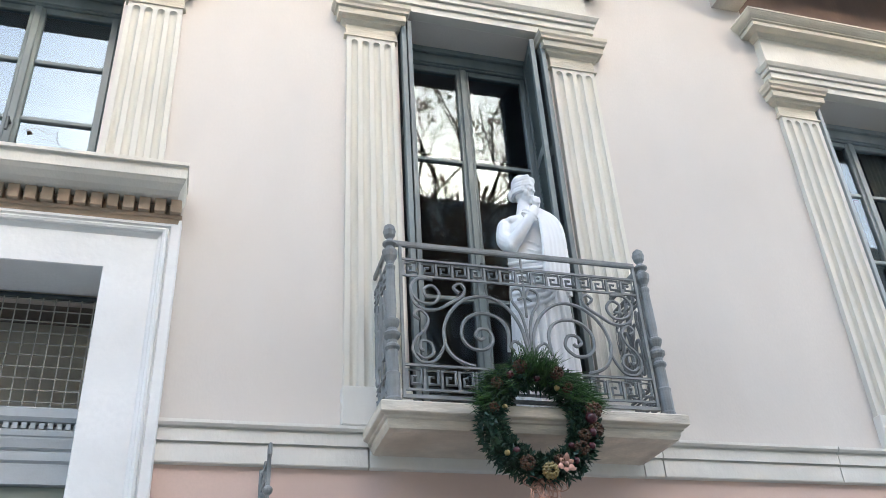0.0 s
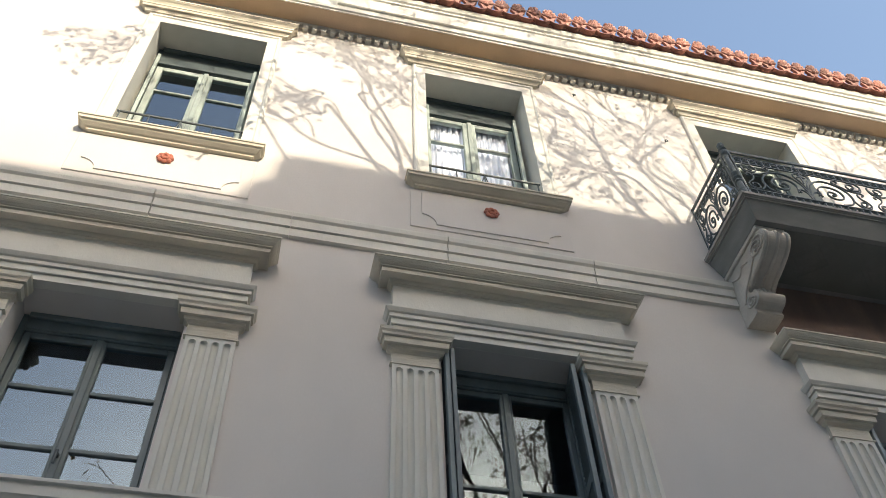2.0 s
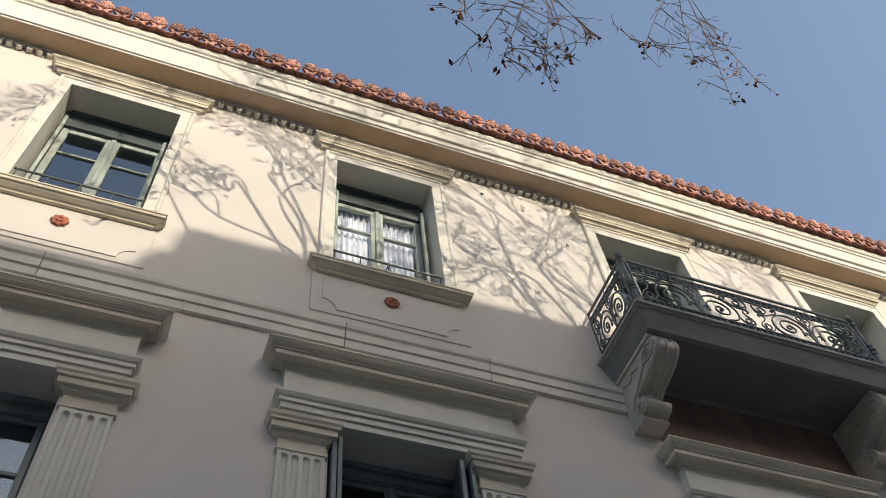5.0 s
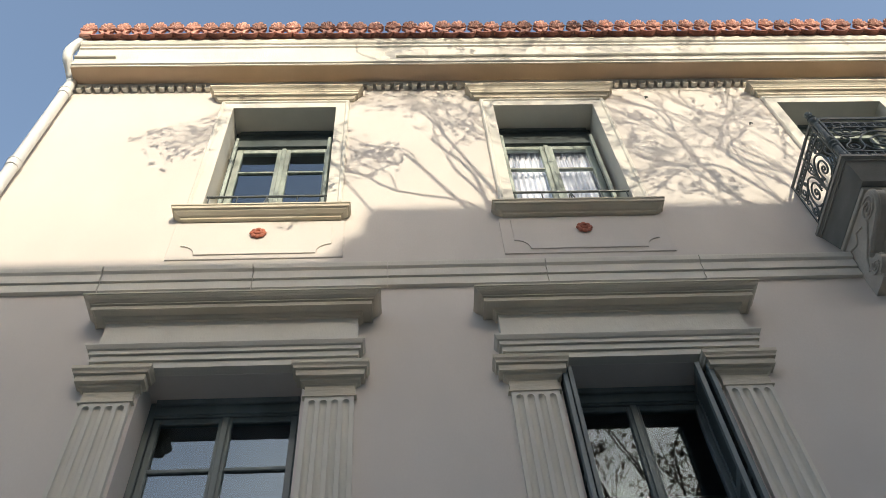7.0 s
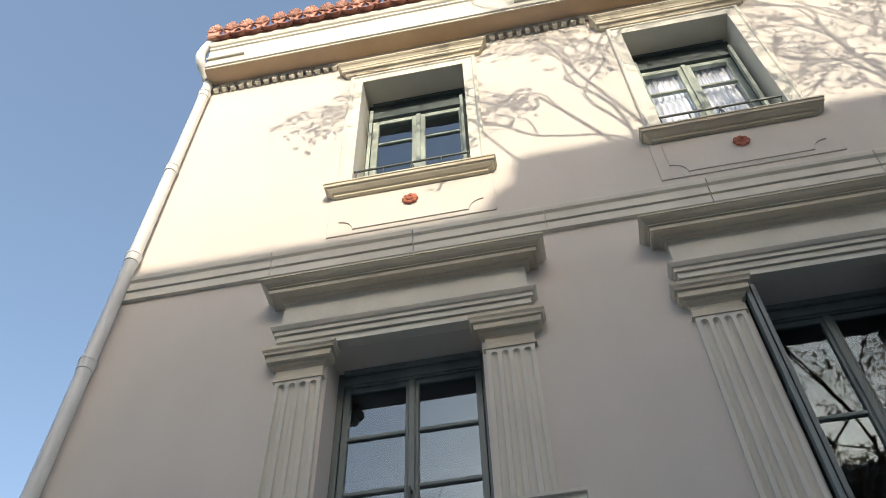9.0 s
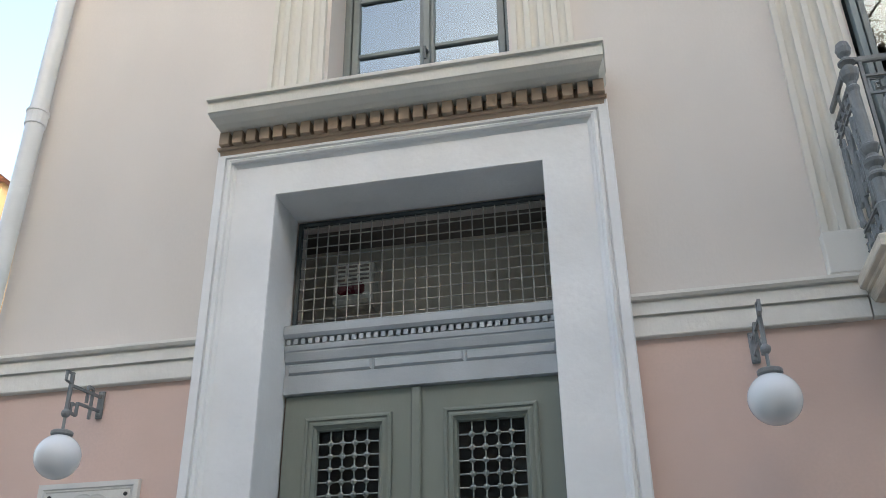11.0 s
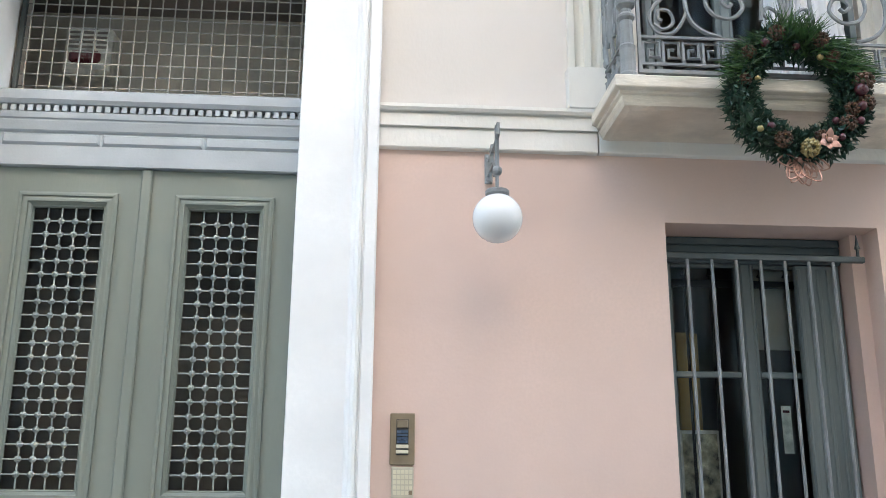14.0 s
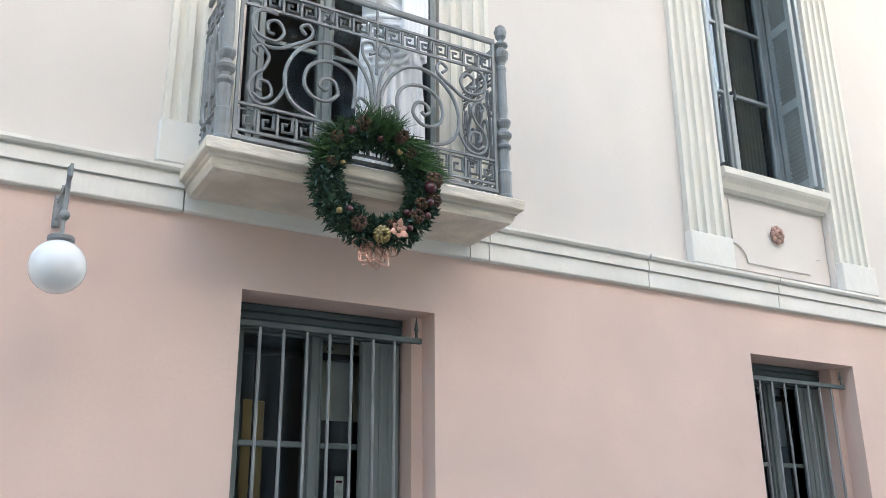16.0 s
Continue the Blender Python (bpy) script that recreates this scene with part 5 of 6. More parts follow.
def console(x0, x1):
    root = thing("console", ((x0 + x1) / 2, 0, 7.5), "carved scrolled stone console below a balcony", "console", "balcony consoles")
    squat = Matrix.Translation((0, 0, 7.49)) @ Matrix.Diagonal((1, 1.22, 0.81, 1)) @ Matrix.Translation((0, 0, -7.28))
    outline = spline([(0.0, 7.28, 0), (-0.16, 7.28, 0), (-0.17, 7.35, 0), (-0.235, 7.38, 0), (-0.27, 7.45, 0), (-0.25, 7.52, 0), (-0.195, 7.57, 0), (-0.185, 7.63, 0), (-0.25, 7.69, 0), (-0.40, 7.74, 0), (-0.52, 7.81, 0), (-0.585, 7.91, 0), (-0.585, 8.01, 0), (-0.53, 8.08, 0)], 4)
    pts = [(p.x, p.y) for p in outline] + [(-0.5, 8.14), (0.0, 8.14)]
    b = bmesh.new()
    s = [[b.verts.new((x, y, z)) for y, z in pts] for x in (x0, x1)]
    for i in range(len(pts)):
        j = (i + 1) % len(pts)
        b.faces.new((s[0][i], s[0][j], s[1][j], s[1][i]))
    b.faces.new(s[0])
    b.faces.new(s[1][::-1])
    b.transform(squat)
    part("block", b, CONSOLESTONE, root)
    b = bmesh.new()
    box(b, x0 - 0.02, x1 + 0.02, -0.68, 0.01, 8.14, 8.194, 0.008)
    part("cap", b, CONSOLESTONE, root)
    for x, d in ((x0, -1), (x1, 1)):
        b = bmesh.new()
        for cy, cz, r, t in ((-0.455, 7.93, 0.115, 2.2), (-0.18, 7.45, 0.07, -2.0)):
            tube(b, [(x + d * 0.006, a, c) for a, c in whorl(cy, cz, 0.012, r, 90, t)], 0.012, 6)
        tube(b, [(x + d * 0.006, p.x, p.y) for p in spline([(-0.10, 7.52, 0), (-0.16, 7.64, 0), (-0.27, 7.74, 0), (-0.38, 7.86, 0)], 6)], 0.010, 6)
        tube(b, [(x + d * 0.006, p.x, p.y) for p in spline([(-0.06, 7.98, 0), (-0.16, 7.90, 0), (-0.22, 7.98, 0), (-0.30, 7.92, 0)], 6)], 0.010, 6)
        b.transform(squat)
        part("carved_scroll", b, CONSOLESTONE, root)
    b = bmesh.new()
    for k in (-1, 0, 1):
        cx = (x0 + x1) / 2 + k * (x1 - x0) * 0.40
        tube(b, [(cx, p.x + (0.012 if k else 0.006), p.y) for p in outline[30:]], (x1 - x0) * (0.09 if k else 0.07), 8)
    for k in range(5):
        ball(b, ((x0 + x1) / 2 + (k - 2) * 0.042, -0.20, 7.60 - 0.02 * abs(k - 2)), 0.04, 0.7, 0.8, 1.6, 8, 6)
    b.transform(squat)
    part("acanthus", b, CONSOLESTONE, root, smooth=True)


console(4.12, 4.39)
console(6.76, 7.03)


# ---- statue on the balcony ----
def statue(x, y, z0, height, turn):
    """A draped standing figure in plain forms, all one mesh; one hand is raised to the chin."""
    b = bmesh.new()
    levels = [(0.0, 0.27, 0.23, 0.03), (0.03, 0.27, 0.23, 0.03), (0.035, 0.24, 0.20, 0.03), (0.2, 0.235, 0.19, 0.03), (0.5, 0.235, 0.185, 0.035), (0.8, 0.23, 0.18, 0.035), (0.95, 0.215, 0.17, 0.03), (1.08, 0.20, 0.165, 0.02),
              (1.20, 0.19, 0.155, 0.01), (1.30, 0.19, 0.14, 0.005), (1.37, 0.165, 0.115, 0.0), (1.42, 0.115, 0.09, 0.0), (1.455, 0.066, 0.066, 0.005), (1.50, 0.056, 0.06, 0.008), (1.54, 0.055, 0.06, 0.01)]
    n, rings = 44, []
    for zz, rx, ry, ox in levels:
        ring = []
        for k in range(n):
            a = 2 * math.pi * k / n
            fold = 1 + (0.05 * math.sin(9 * a + 2.2 * zz) + 0.03 * math.sin(17 * a - 3 * zz)) * max(0, min(1, (1.15 - zz) * 2)) * (zz > 0.03)
            ring.append(b.verts.new((ox + rx * fold * math.cos(a), ry * fold * math.sin(a), zz)))
        rings.append(ring)
    for a, c in zip(rings, rings[1:]):
        for k in range(n):
            b.faces.new((a[k], a[(k + 1) % n], c[(k + 1) % n], c[k]))
    b.faces.new(rings[0][::-1])
    b.faces.new(rings[-1])

    # the head, turned aside and bowed a little
    h = bmesh.new()
    ball(h, (0, 0, 0.02), 0.092, 0.80, 0.96, 1.12, 22, 16)
    ball(h, (0, -0.034, -0.045), 0.062, 0.86, 0.9, 1.05, 16, 12)
    ball(h, (0, -0.078, -0.088), 0.02, 1.1, 0.8, 0.8, 10, 8)
    tube(h, spline([(0, -0.088, 0.028), (0, -0.106, 0.0), (0, -0.116, -0.022)], 5), 0.0075, 8, 0.0125)
    ball(h, (0, -0.092, -0.056), 0.012, 1.7, 0.7, 0.55, 10, 6)
    ball(h, (0, -0.090, -0.069), 0.012, 1.4, 0.7, 0.55, 10, 6)
    for sgn in (-1, 1):
        tube(h, spline([(sgn * 0.010, -0.094, 0.030), (sgn * 0.032, -0.090, 0.034), (sgn * 0.056, -0.066, 0.022)], 5), 0.006, 8)
        ball(h, (sgn * 0.031, -0.076, 0.006), 0.022, 1.0, 0.75, 0.9, 12, 8)
        ball(h, (sgn * 0.042, -0.062, -0.03), 0.026, 0.9, 0.8, 0.9, 12, 8)
        for j in range(6):  # waved hair drawn back from the parting
            zz = 0.085 - 0.020 * j + 0.004 * (j % 2)
            tube(h, spline([(sgn * 0.006, -0.084 + 0.012 * (4 - j) * 0.6, zz + 0.02), (sgn * 0.045, -0.072 + 0.004 * j, zz + 0.012), (sgn * 0.082, -0.03, zz - 0.008), (sgn * 0.078, 0.04, zz - 0.012), (sgn * 0.03, 0.098, zz - 0.02)], 5), 0.0125, 8, 0.011)
    ball(h, (0, 0.02, 0.055), 0.096, 0.92, 1.0, 0.86, 18, 12)
    ball(h, (0, 0.112, 0.0), 0.048, 1.1, 0.9, 0.95, 12, 8)
    h.transform(Matrix.Translation((0.012, -0.012, 1.63)) @ Matrix.Rotation(radians(46), 4, "Z") @ Matrix.Rotation(radians(9), 4, "X"))
    tmp = bpy.data.meshes.new("head_form")
    h.to_mesh(tmp)
    h.free()
    b.from_mesh(tmp)
    bpy.data.meshes.remove(tmp)
    tube(b, [(-0.02, 0.0, 1.40), (0.012, -0.002, 1.56)], 0.066, 14, 0.055)

    # bare shoulder and the arm raised across the breast
    ball(b, (-0.165, 0.0, 1.345), 0.082, 1.0, 1, 1.0, 14, 10)
    ball(b, (-0.09, -0.03, 1.385), 0.075, 1.3, 1, 0.6, 12, 8)
    ball(b, (-0.075, -0.11, 1.22), 0.075, 1, 0.8, 1, 14, 10)
    tube(b, spline([(-0.175, -0.01, 1.345), (-0.20, -0.06, 1.24), (-0.165, -0.155, 1.155)], 6), 0.074, 14, 0.06)
    ball(b, (-0.162, -0.158, 1.15), 0.06, u=14, v=10)
    tube(b, spline([(-0.162, -0.158, 1.15), (-0.05, -0.215, 1.255), (0.058, -0.195, 1.405)], 7), 0.058, 14, 0.034)
    for k in range(2):
        m = [(-0.005 + 0.014 * k + 0.052 * math.cos(a), -0.205 + 0.036 * math.sin(a), 1.335 + 0.02 * k - 0.03 * math.cos(a)) for a in (2 * math.pi * i / 12 for i in range(13))]
        tube(b, m, 0.009, 6)
    ball(b, (0.072, -0.185, 1.445), 0.04, 0.85, 0.8, 1.2, 12, 9)
    for k in range(4):
        tube(b, spline([(0.050 + 0.016 * k, -0.215, 1.440 - 0.004 * k), (0.054 + 0.015 * k, -0.212, 1.485 - 0.006 * k), (0.060 + 0.013 * k, -0.175, 1.500 - 0.006 * k)], 4), 0.0105, 6)

    # the covered shoulder and the mantle held up to the chin
    ball(b, (0.15, 0.01, 1.335), 0.095, 1.05, 1, 0.95, 14, 10)
    tube(b, spline([(0.16, 0.0, 1.33), (0.205, -0.03, 1.18), (0.21, -0.05, 0.95), (0.205, -0.04, 0.7)], 6), 0.086, 14, 0.05)
    for k in range(11):
        u = k / 10
        end = Vector((0.07 + 0.20 * u, -0.205 + 0.13 * u, 0.80 + 0.06 * math.sin(3 * u)))
        mid = Vector((0.085 + 0.18 * u, -0.235 + 0.11 * u, 1.18 + 0.10 * u))
        tube(b, spline([(0.078 + 0.02 * u, -0.175 + 0.03 * u, 1.425 - 0.02 * (1 - u)), mid, end], 7), 0.0125, 7, 0.022 + 0.005 * (k % 2))
    for k in range(7):
        o = 0.034 * k
        tube(b, spline([(0.24 - 0.2 * o, -0.06 - 0.3 * o, 1.14 - o), (0.10, -0.205, 1.02 - 1.3 * o), (-0.08, -0.175, 1.02 - 1.5 * o), (-0.19, -0.06, 1.06 - 1.6 * o)], 6), 0.014, 7)
    for k in range(3):
        o = 0.055 * k
        tube(b, spline([(-0.15, -0.03, 1.24 - o), (-0.03, -0.155, 1.18 - 1.1 * o), (0.06, -0.16, 1.14 - o)], 6), 0.007, 7)
    for k in range(12):
        a = radians(180 + 16 * k)
        tube(b, spline([(0.03 + 0.20 * math.cos(a), 0.165 * math.sin(a), 0.98), (0.035 + 0.228 * math.cos(a + 0.06), 0.186 * math.sin(a + 0.06), 0.55), (0.03 + 0.24 * math.cos(a), 0.20 * math.sin(a), 0.05)], 5), 0.016 + 0.007 * (k % 2), 7, 0.03)
    b.transform(Matrix.Translation((x, y, z0)) @ Matrix.Rotation(radians(turn), 4, "Z") @ Matrix.Scale(height / 1.75, 4) @ Matrix.Diagonal((0.78, 0.82, 1, 1)))
    bmesh.ops.recalc_face_normals(b, faces=b.faces[:])
    ob = solo("statue", b, STATUE, "white plaster statue of a draped figure on the balcony", "statue", smooth=True)
    melt = ob.modifiers.new("melt", "REMESH")
    melt.mode, melt.voxel_size, melt.use_smooth_shade = "VOXEL", 0.0055, True
    soft_edges = ob.modifiers.new("soft_edges", "SMOOTH")
    soft_edges.factor, soft_edges.iterations = 0.5, 2


statue(1.965, -0.20, 3.365, 1.775, -14)


# ---- wreath on the railing ----
def wreath(cx, cy, cz, R, r):
    root = thing("wreath", (cx, cy, cz - R), "green fir wreath with cones, ornaments and a copper bow", "wreath")
    rng = random.Random(5)

    def blade(b, p, d, length, width):
        d = d.normalized()
        s = d.orthogonal().normalized()
        s.rotate(Matrix.Rotation(rng.uniform(0, 6.28), 3, d))
        q = [p - s * width, p + d * length * 0.5 - s * width * 0.8 + s.cross(d) * width, p + d * length, p + d * length * 0.5 + s * width * 0.8 + s.cross(d) * width, p + s * width]
        b.faces.new([b.verts.new(c) for c in q])

    def at(a, t, rr):
        out = Vector((math.cos(a), 0, math.sin(a)))
        return Vector((cx, cy, cz)) + out * (R + rr * math.cos(t)) + Vector((0, -rr * math.sin(t), 0)), out * math.cos(t) + Vector((0, -math.sin(t), 0))

    b = bmesh.new()
    tube(b, [(cx + R * math.cos(2 * math.pi * i / 40), cy, cz + R * math.sin(2 * math.pi * i / 40)) for i in range(41)], r * 0.42, 8)
    part("ring", b, NEEDLE, root)
    b = bmesh.new()
    for i in range(4200):
        a, t = rng.uniform(0, 6.283), rng.uniform(0, 6.283)
        p, d = at(a, t, r * rng.uniform(0.3, 0.85))
        d = d + Vector((-math.sin(a), 0, math.cos(a))) * rng.uniform(-0.9, 0.9) + Vector((rng.uniform(-0.4, 0.4), rng.uniform(-0.4, 0.4), rng.uniform(-0.4, 0.4)))
        blade(b, p, d, rng.uniform(0.026, 0.06), rng.uniform(0.003, 0.007))
    tagged(part("fir_foliage", b, NEEDLE, root), kind="stuff")
    b = bmesh.new()
    for i in range(900):
        a = rng.choice([rng.uniform(0.25, 1.5), rng.uniform(1.45, 2.9)])
        p, d = at(a, rng.uniform(0, 3.1), r * rng.uniform(0.4, 0.9))
        way = Vector((1 if a < 1.5 else -1, -0.35, -0.45)) if a < 1.2 or a > 1.9 else Vector((rng.uniform(-0.5, 0.5), -0.5, 0.4))
        blade(b, p, way + Vector((rng.uniform(-0.4, 0.4), rng.uniform(-0.5, 0.3), rng.uniform(-0.35, 0.5))), rng.uniform(0.09, 0.16), 0.003)
    tagged(part("pine_foliage", b, PINE, root, "fresh green long pine needles"), kind="stuff")
    b = bmesh.new()
    for i in range(300):
        a = rng.uniform(1.6, 6.6)
        p, d = at(a, rng.uniform(0.2, 2.9), r * rng.uniform(0.7, 1.0))
        blade(b, p, d + Vector((rng.uniform(-0.9, 0.9), rng.uniform(-0.5, 0.2), rng.uniform(-0.9, 0.9))), rng.uniform(0.025, 0.045), rng.uniform(0.009, 0.015))
    tagged(part("leaf_foliage", b, HOLLY, root, "blue-green broad leaves"), kind="stuff")
    for a, t, k in ((1.9, 1.2, 1.0), (1.15, 1.5, 1.0), (0.15, 1.2, 1.25), (6.1, 1.0, 1.0), (5.6, 1.7, 1.0), (4.3, 1.5, 1.0), (4.75, 1.3, 1.1), (2.5, 1.2, 0.9), (5.0, 1.9, 0.9), (0.8, 1.9, 0.8), (5.9, 1.9, 0.9), (3.0, 1.6, 0.8)):
        p, d = at(a, t, r * 0.9)
        b = bmesh.new()
        for j in range(6):
            for i in range(7):
                ang = 2 * math.pi * (i + 0.5 * (j % 2)) / 7
                rad = 0.034 * k * math.sin(math.pi * (j + 1.2) / 7.6)
                m = Matrix.Translation(p) @ d.to_track_quat("Z", "Y").to_matrix().to_4x4() @ Matrix.Translation((rad * math.cos(ang), rad * math.sin(ang), 0.012 * k * j - 0.03))
                bmesh.ops.create_cone(b, cap_ends=True, segments=4, radius1=0.012 * k, radius2=0.004 * k, depth=0.010, matrix=m)
        part("pine_cone", b, CONE if a != 4.75 else GOLDLEAF, root)
    for a, t, rr in ((0.0, 1.5, 0.032), (2.2, 1.5, 0.022), (1.6, 2.2, 0.02), (3.9, 1.2, 0.016), (5.75, 1.2, 0.02), (5.3, 1.4, 0.018), (4.0, 1.7, 0.02), (6.0, 1.4, 0.022), (1.0, 2.4, 0.016), (5.5, 2.3, 0.018), (2.9, 2.4, 0.016)):
        p, d = at(a, t, r * 1.0)
        b = bmesh.new()
        ball(b, p, rr, u=10, v=7)
        part("ornament", b, BERRY if rr > 0.017 else GOLDLEAF, root, smooth=True)

    def petal(b, c, d, up, length, width):
        d, up = d.normalized(), up.normalized()
        s = d.cross(up)
        rows_ = []
        for i in range(6):
            u = i / 5
            wd = width * math.sin(math.pi * min(0.98, 0.12 + 0.86 * u))
            rows_.append([b.verts.new(c + d * length * u + s * wd * k + up * (0.25 * length * u * (1 - u) * 2 - 0.25 * abs(k) * wd)) for k in (-1, 0, 1)])
        for p, q in zip(rows_, rows_[1:]):
            for k in range(2):
                b.faces.new((p[k], p[k + 1], q[k + 1], q[k]))

    c = at(radians(289), 1.5, r * 1.05)[0]
    b = bmesh.new()
    for k in range(6):
        a = 2 * math.pi * k / 6 + 0.4
        petal(b, c, Vector((math.cos(a), -0.35, math.sin(a))), Vector((0, -1, 0)), 0.062 if k % 2 else 0.048, 0.02)
    ball(b, c + Vector((0, -0.012, 0)), 0.014, u=8, v=6)
    part("flower", b, COPPER, root, "rose-gold fabric flower", smooth=True)
    c = Vector((cx - 0.02, cy - 0.02, cz - R - r * 0.75))
    b = bmesh.new()
    for k in range(13):
        a = radians(-170 + 13 * k + rng.uniform(-6, 6))
        ln, wd = rng.uniform(0.07, 0.13), rng.uniform(0.02, 0.04)
        d, sd = Vector((math.cos(a), rng.uniform(-0.4, 0.1), math.sin(a))), Vector((-math.sin(a), 0, math.cos(a)))
        tube(b, spline([c, c + d * ln * 0.5 + sd * wd, c + d * ln, c + d * ln * 0.5 - sd * wd, c], 5), 0.0038, 4)
    ball(b, c, 0.02, u=8, v=6)
    part("bow", b, COPPER, root, "copper wire bow")


wreath(1.735, -0.565, 3.262, 0.268, 0.086)

# ---- street, facing houses and the tree ----
# Out of view; its pale tone throws light up under the balcony.
b = bmesh.new()
box(b, -400, 400, -400, 400, -0.4, -0.15)
solo("ground", b, ASPHALT, "unseen street ground, paled to bounce light upwards", "ground", kind="structure")
for nm, y0, y1 in (("pavement_near", -2.6, 0.0), ("pavement_far", -16, -12.5)):
    root = thing(nm, (0, (y0 + y1) / 2, -0.15), "grey concrete pavement with a raised kerb", "pavement", kind="structure")
    boxpart("slab", PAVING, root, -70, 70, y0, y1, -0.152, 0.0, 0.02)
for nm, x0, x1, h in (("facing_house", -70.0, 3.72, 16.2), ("facing_house", 3.74, 70.0, 17.05)):
    root = thing(nm, ((x0 + x1) / 2, -19, 0), "plain plastered house across the street", "house", "facing houses")
    holes = []
    xx = x0 + 1.5
    while xx < x1 - 2:
        holes += [(xx, xx + 1.2, z, z + 2.1) for z in (1.0, 4.6, 8.2, 11.8) if abs(xx) < 24]
        xx += 3.2
    b = bmesh.new()
    pierced_wall(b, x0, x1, 0, h, -16.4, -16.0, holes)
    part("wall", b, OPPOSITE, root)
    boxpart("body", OPPOSITE, root, x0, x1, -26, -16.9, 0, h - 0.02)
    for q in holes:
        boxpart("shutter", WOOD, root, q[0] + 0.005, q[1] - 0.005, -16.22, -16.16, q[2] + 0.005, q[3] - 0.005)
far = thing("far_house", (-18.6, 16, 0), "ochre house with a tiled roof down the street", "house")
boxpart("wall", FARWALL, far, -22, -15.3, 12, 20, 0, 13.4)
b = bmesh.new()
pv = [[b.verts.new(c) for c in q] for q in (((-22.4, 11.6, 13.4), (-15.1, 11.6, 13.4), (-15.1, 20.4, 13.4), (-22.4, 20.4, 13.4)), ((-20, 15, 14.6), (-18, 15, 14.6), (-18, 17, 14.6), (-20, 17, 14.6)))]
for i in range(4):
    b.faces.new((pv[0][i], pv[0][(i + 1) % 4], pv[1][(i + 1) % 4], pv[1][i]))
b.faces.new(pv[1])
b.faces.new(pv[0][::-1])
part("roof", b, TERRA, far)


def tree(base, limbs, seed):
    rng = random.Random(seed)
    root = thing("tree", base, "tall street tree with bare twigs and withered brown leaves", "tree")
    wood, fine, leaf = bmesh.new(), bmesh.new(), bmesh.new()
    fork = Vector(base) + Vector((0.1, 0.3, 5.2))
    tube(wood, spline([base, Vector(base) + Vector((0.05, 0, 1.5)), Vector(base) + Vector((-0.05, 0.1, 3.4)), fork], 6), 0.24, 12, 0.15)

    clear = lambda p: 0.98 * (p.y + 4.8) + 0.22 * max(0.0, p.x) < 0.235 * (p.z - 1.75)

    def leaves(p, n, spread, size=1.0):
        for _ in range(n):
            c = p + Vector((rng.gauss(0, spread), rng.gauss(0, spread), rng.gauss(-0.03, spread)))
            d = Vector((rng.gauss(0, 1), rng.gauss(0, 1), rng.gauss(-0.6, 1))).normalized()
            s = d.orthogonal().normalized()
            s.rotate(Matrix.Rotation(rng.uniform(0, 6.28), 3, d))
            ln, wd = size * rng.uniform(0.045, 0.085), size * rng.uniform(0.015, 0.028)
            q = [c, c + d * ln * 0.45 + s * wd, c + d * ln, c + d * ln * 0.45 - s * wd]
            up = s.cross(d) * wd * 0.5
            q[1] += up
            q[3] += up
            leaf.faces.new([leaf.verts.new(v) for v in q])

    def grow(p0, p1, r, level, density, droop=0.0):
        length = (p1 - p0).length
        n = 4 if level else 6
        pts = [p0]
        for i in range(1, n + 1):
            t = i / n
            wob = length * 0.06 * (1 if i < n else 0.3)
            pts.append(p0.lerp(p1, t) + Vector((rng.gauss(0, wob), rng.gauss(0, wob), rng.gauss(0, wob) + length * 0.12 * math.sin(math.pi * t) - droop * t * t * length)))
        path = spline(pts, 3)
        tube(wood if level < 2 else fine, path, r, 6 if level < 2 else 4, max(0.003, r * 0.25), caps=False)
        if level >= 3:
            if rng.random() < density:
                leaves(path[-1], rng.randint(2, 5) if density < 0.9 else rng.randint(8, 14), 0.06 if density < 0.9 else 0.11, 1.5)
            return
        kids = (6, 5, 3)[level]
        for k in range(kids):
            t = 0.3 + 0.68 * (k + rng.random()) / kids
            i = min(len(path) - 2, int(t * (len(path) - 1)))
            d = (path[i + 1] - path[i]).normalized()
            side = Vector((rng.gauss(0, 1), rng.gauss(0, 0.7), rng.gauss(0.1, 0.8)))
            side = (side - d * side.dot(d)).normalized()
            way = (d * rng.uniform(0.9, 1.4) + side * rng.uniform(0.45, 0.8)).normalized()
            ln = length * rng.uniform(0.34, 0.56) * (1.15 - 0.5 * t)
            if not clear(path[i] + way * ln * 1.15):
                continue
            grow(path[i], path[i] + way * ln, max(0.006, r * 0.55), level + 1, density, droop + 0.04)

    for via, target, dens, r in limbs:
        start = fork + Vector((rng.gauss(0, 0.1), rng.gauss(0, 0.1), rng.uniform(-1.6, 0.2)))
        if via:
            tube(wood, spline([start, start.lerp(Vector(via), 0.55) + Vector((0, 0, 0.25)), Vector(via)], 5), r * 1.7, 8, r * 1.05, caps=False)
            start = Vector(via)
        grow(start, Vector(target), r, 0 if r > 0.02 else 1, dens)
    # fine twigs that hang out over the pavement
    for origin, tips in TWIGS:
        o = Vector(origin)
        tube(wood, spline([fork, fork.lerp(o, 0.3) + Vector((-0.3, -0.4, 0.3)), fork.lerp(o, 0.55) + Vector((0.35, -0.4, 0.7)), fork.lerp(o, 0.8) + Vector((-0.2, -0.2, 0.4)), o], 6), 0.02, 8, 0.009, caps=False)
        for tip in tips:
            e = Vector(tip)
            mid = o.lerp(e, 0.55) + Vector((rng.gauss(0, 0.08), rng.gauss(0, 0.05), 0.12))
            path = spline([o, mid, e], 6)
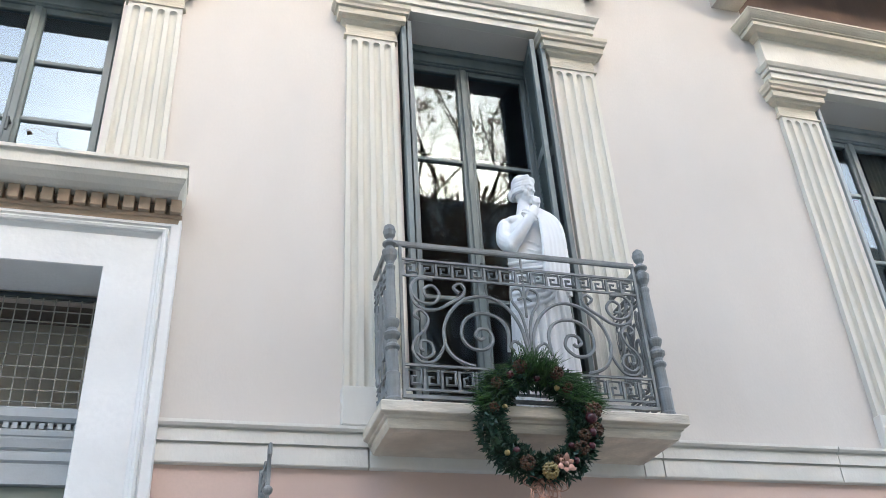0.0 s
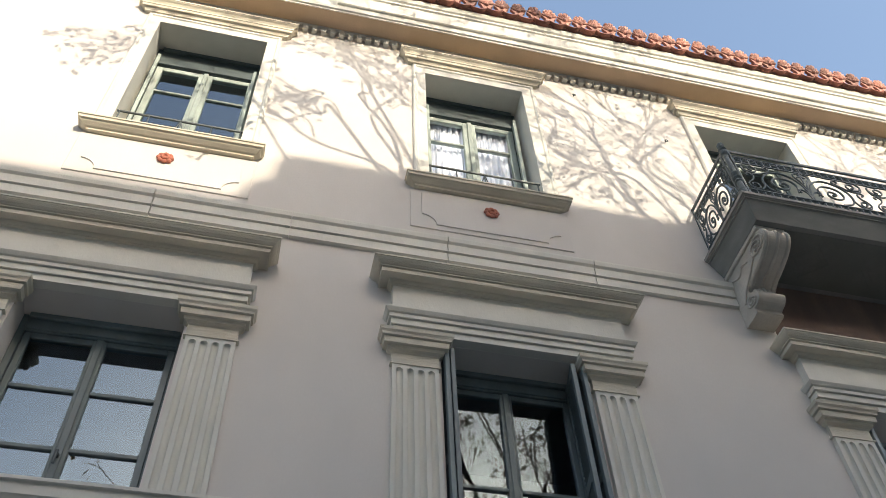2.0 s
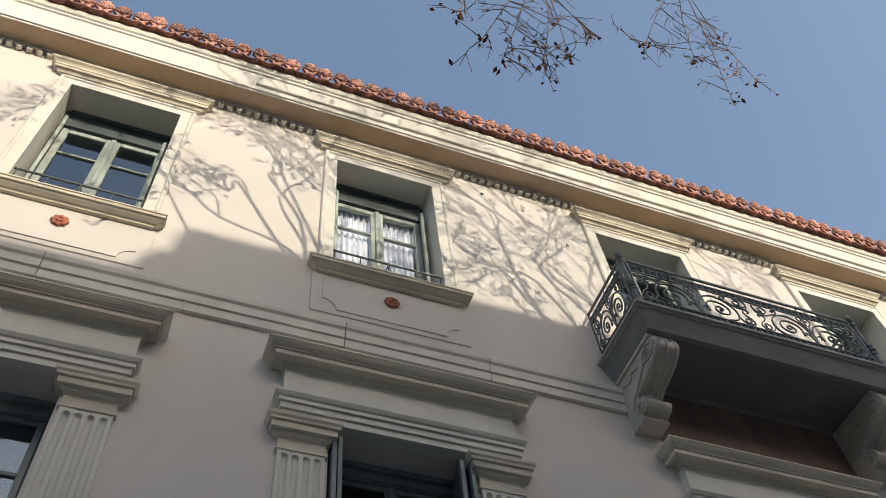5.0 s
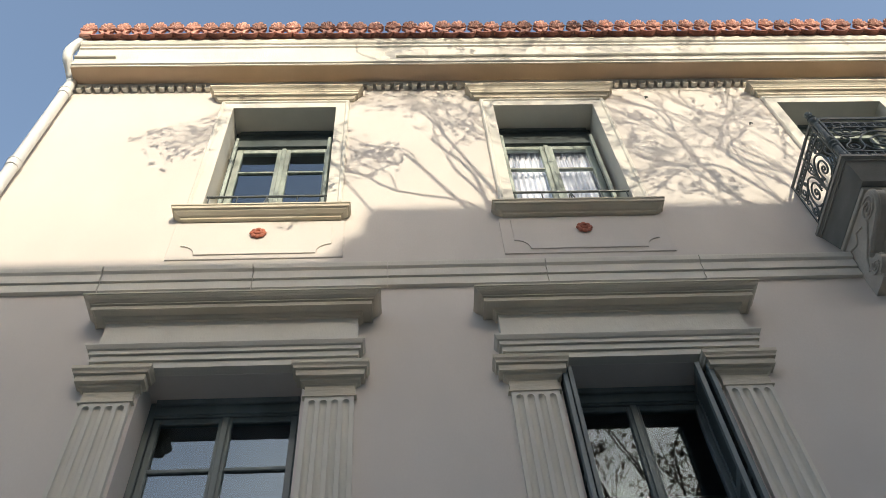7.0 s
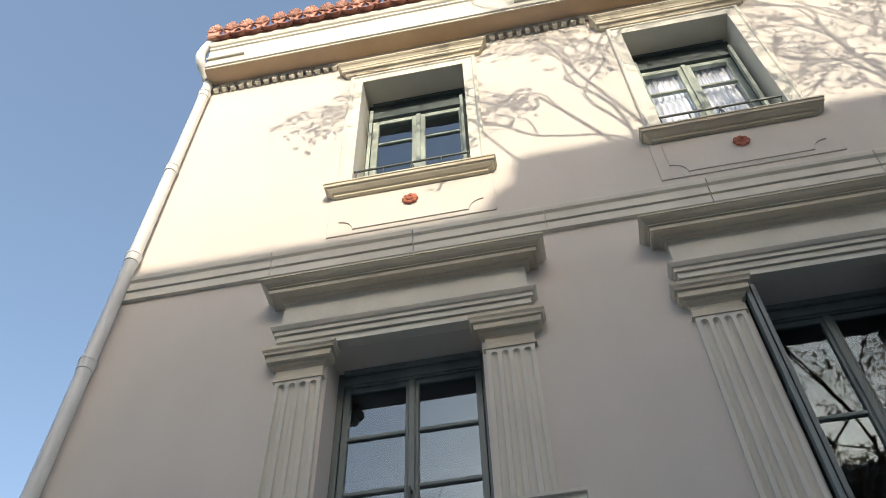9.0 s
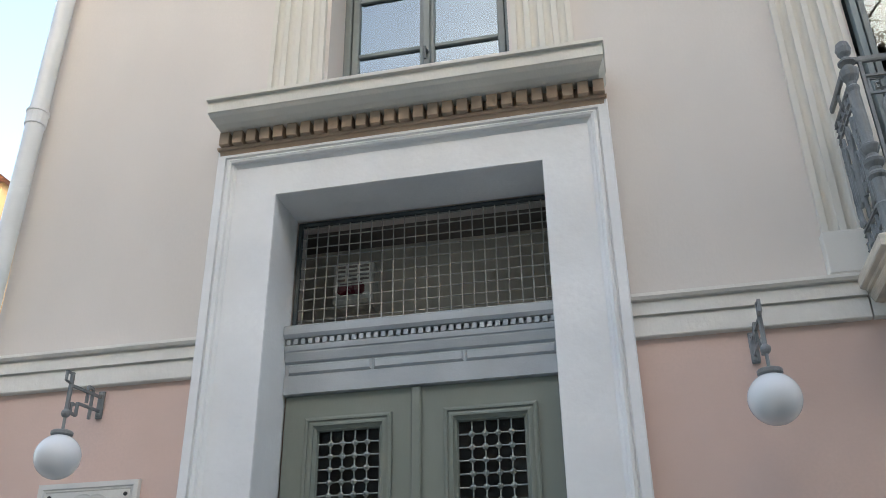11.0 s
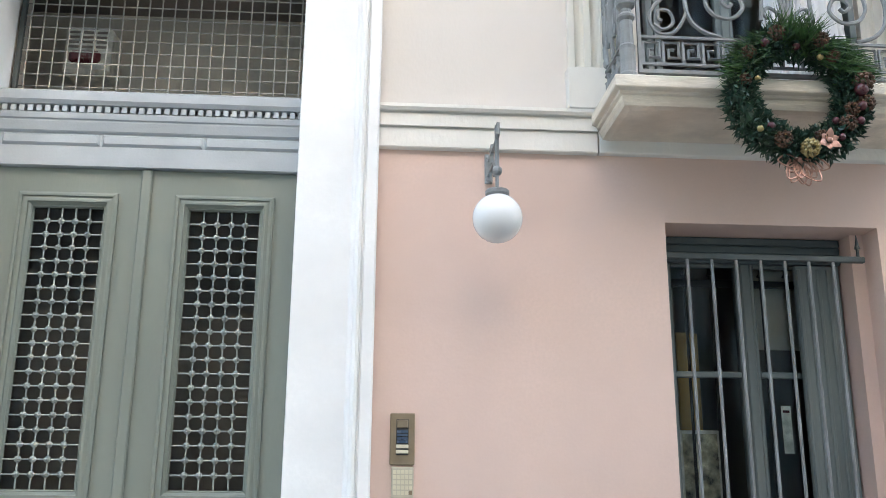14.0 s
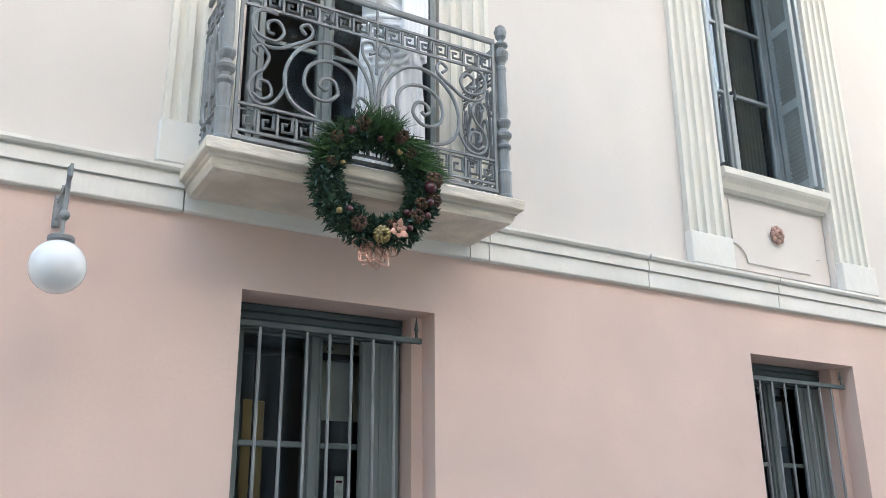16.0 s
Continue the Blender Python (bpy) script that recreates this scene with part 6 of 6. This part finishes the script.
            tube(fine, path, 0.008, 5, 0.004, caps=False)
            for _ in range(13):
                i = rng.randint(5, len(path) - 1)
                p = path[i]
                q = p + Vector((rng.gauss(0, 0.2), rng.gauss(0, 0.08), rng.gauss(-0.02, 0.2)))
                m = p.lerp(q, 0.5) + Vector((rng.gauss(0, 0.02), 0, rng.gauss(0.03, 0.02)))
                tube(fine, [p, m, q], 0.006, 4, 0.004, caps=False)
                for _ in range(3):
                    w = q + Vector((rng.gauss(0, 0.07), rng.gauss(0, 0.05), rng.gauss(-0.03, 0.07)))
                    tube(fine, [m.lerp(q, rng.random()), w], 0.004, 3, 0.003, caps=False)
                    if rng.random() < 0.16:
                        leaves(w, 1, 0.01)
            leaves(e, 9, 0.035)
    # a leafy spray near the house corner
    for _ in range(42):
        p = Vector((rng.gauss(-1.72, 0.27), rng.gauss(-2.75, 0.1), rng.gauss(11.95, 0.24)))
        q = Vector((-1.3, -2.8, 12.1)).lerp(p, 0.2)
        tube(fine, [q, p], 0.004, 4, 0.003, caps=False)
        leaves(p, 3, 0.05, 1.5)
    trunk = part("trunk", wood, BARK, root, smooth=True)
    part("branchwork", fine, TWIG, root, "pale brown twigs")
    tagged(part("crown", leaf, DRYLEAF, root, "withered brown leaves"), kind="stuff")


TWIGS = [((2.55, -2.95, 11.6), [(1.74, -2.4, 10.5), (1.92, -2.4, 9.85), (2.05, -2.4, 9.35), (2.55, -2.4, 9.75), (2.95, -2.4, 10.3), (3.5, -2.4, 11.4)]),
         ((5.0, -3.0, 13.4), [(4.25, -2.4, 11.65), (5.05, -2.4, 11.9), (5.1, -2.4, 10.7), (6.0, -2.4, 12.0)])]
fan_ab, fan_bc, fan_cd = (1.75, -3.4, 10.35), (5.2, -4.4, 10.7), (7.9, -4.7, 10.8)
tree((4.6, -7.2, -0.1), [
    ((0.6, -4.7, 7.5), (-1.8, -4.1, 8.3), 0.7, 0.012),
    (fan_ab, (-0.5, -3.4, 12.9), 0.75, 0.026), (fan_ab, (0.4, -3.2, 13.5), 0.7, 0.026), (fan_ab, (1.3, -3.5, 13.2), 0.6, 0.024), (fan_ab, (-0.5, -3.3, 11.6), 0.6, 0.022), ((0.1, -3.4, 11.7), (-1.35, -2.7, 12.1), 0.85, 0.012),
    (fan_bc, (2.8, -3.4, 12.8), 0.45, 0.027), (fan_bc, (3.3, -3.2, 13.5), 0.45, 0.03), (fan_bc, (4.3, -3.5, 13.7), 0.6, 0.03), (None, (2.6, -3.5, 14.4), 0.5, 0.032), (fan_ab, (0.4, -3.4, 14.3), 0.6, 0.026), (fan_bc, (4.0, -3.4, 14.6), 0.6, 0.026), (None, (5.8, -3.5, 14.5), 0.5, 0.032), (fan_bc, (3.0, -3.1, 11.5), 0.5, 0.024),
    (fan_ab, (2.3, -3.4, 14.2), 0.5, 0.022), (fan_bc, (3.0, -3.6, 14.5), 0.5, 0.022),
    (fan_cd, (6.1, -4.7, 13.3), 0.5, 0.034), (fan_cd, (7.2, -4.6, 14.1), 0.5, 0.036), (fan_cd, (8.5, -4.8, 13.7), 0.5, 0.034), (fan_cd, (9.5, -5.0, 12.7), 0.5, 0.034),
    (None, (3.3, -5.0, 9.6), 1.0, 0.035), (None, (2.7, -5.3, 10.6), 1.0, 0.035), (None, (3.9, -4.9, 10.9), 1.0, 0.035), (None, (3.2, -5.4, 8.1), 1.0, 0.035), (None, (2.2, -6.2, 10.2), 0.9, 0.06), (None, (4.4, -5.6, 9.6), 0.95, 0.06), (None, (6.4, -5.6, 10.5), 0.9, 0.06)], 11)


# ---- small iron eyes in the upper wall ----
for hx, hz in ((3.06, 11.45), (4.12, 10.72)):
    b = bmesh.new()
    tube(b, [(hx + 0.02 * math.cos(a), -0.03, hz + 0.02 * math.sin(a)) for a in [math.pi * k / 8 for k in range(17)]], 0.005, 6)
    tube(b, [(hx, 0.01, hz + 0.012), (hx, -0.03, hz + 0.02)], 0.006, 6)
    solo("wall_hook", b, DARKIRON, "small rusty iron eye hook in the plaster", "hook", "wall hooks")
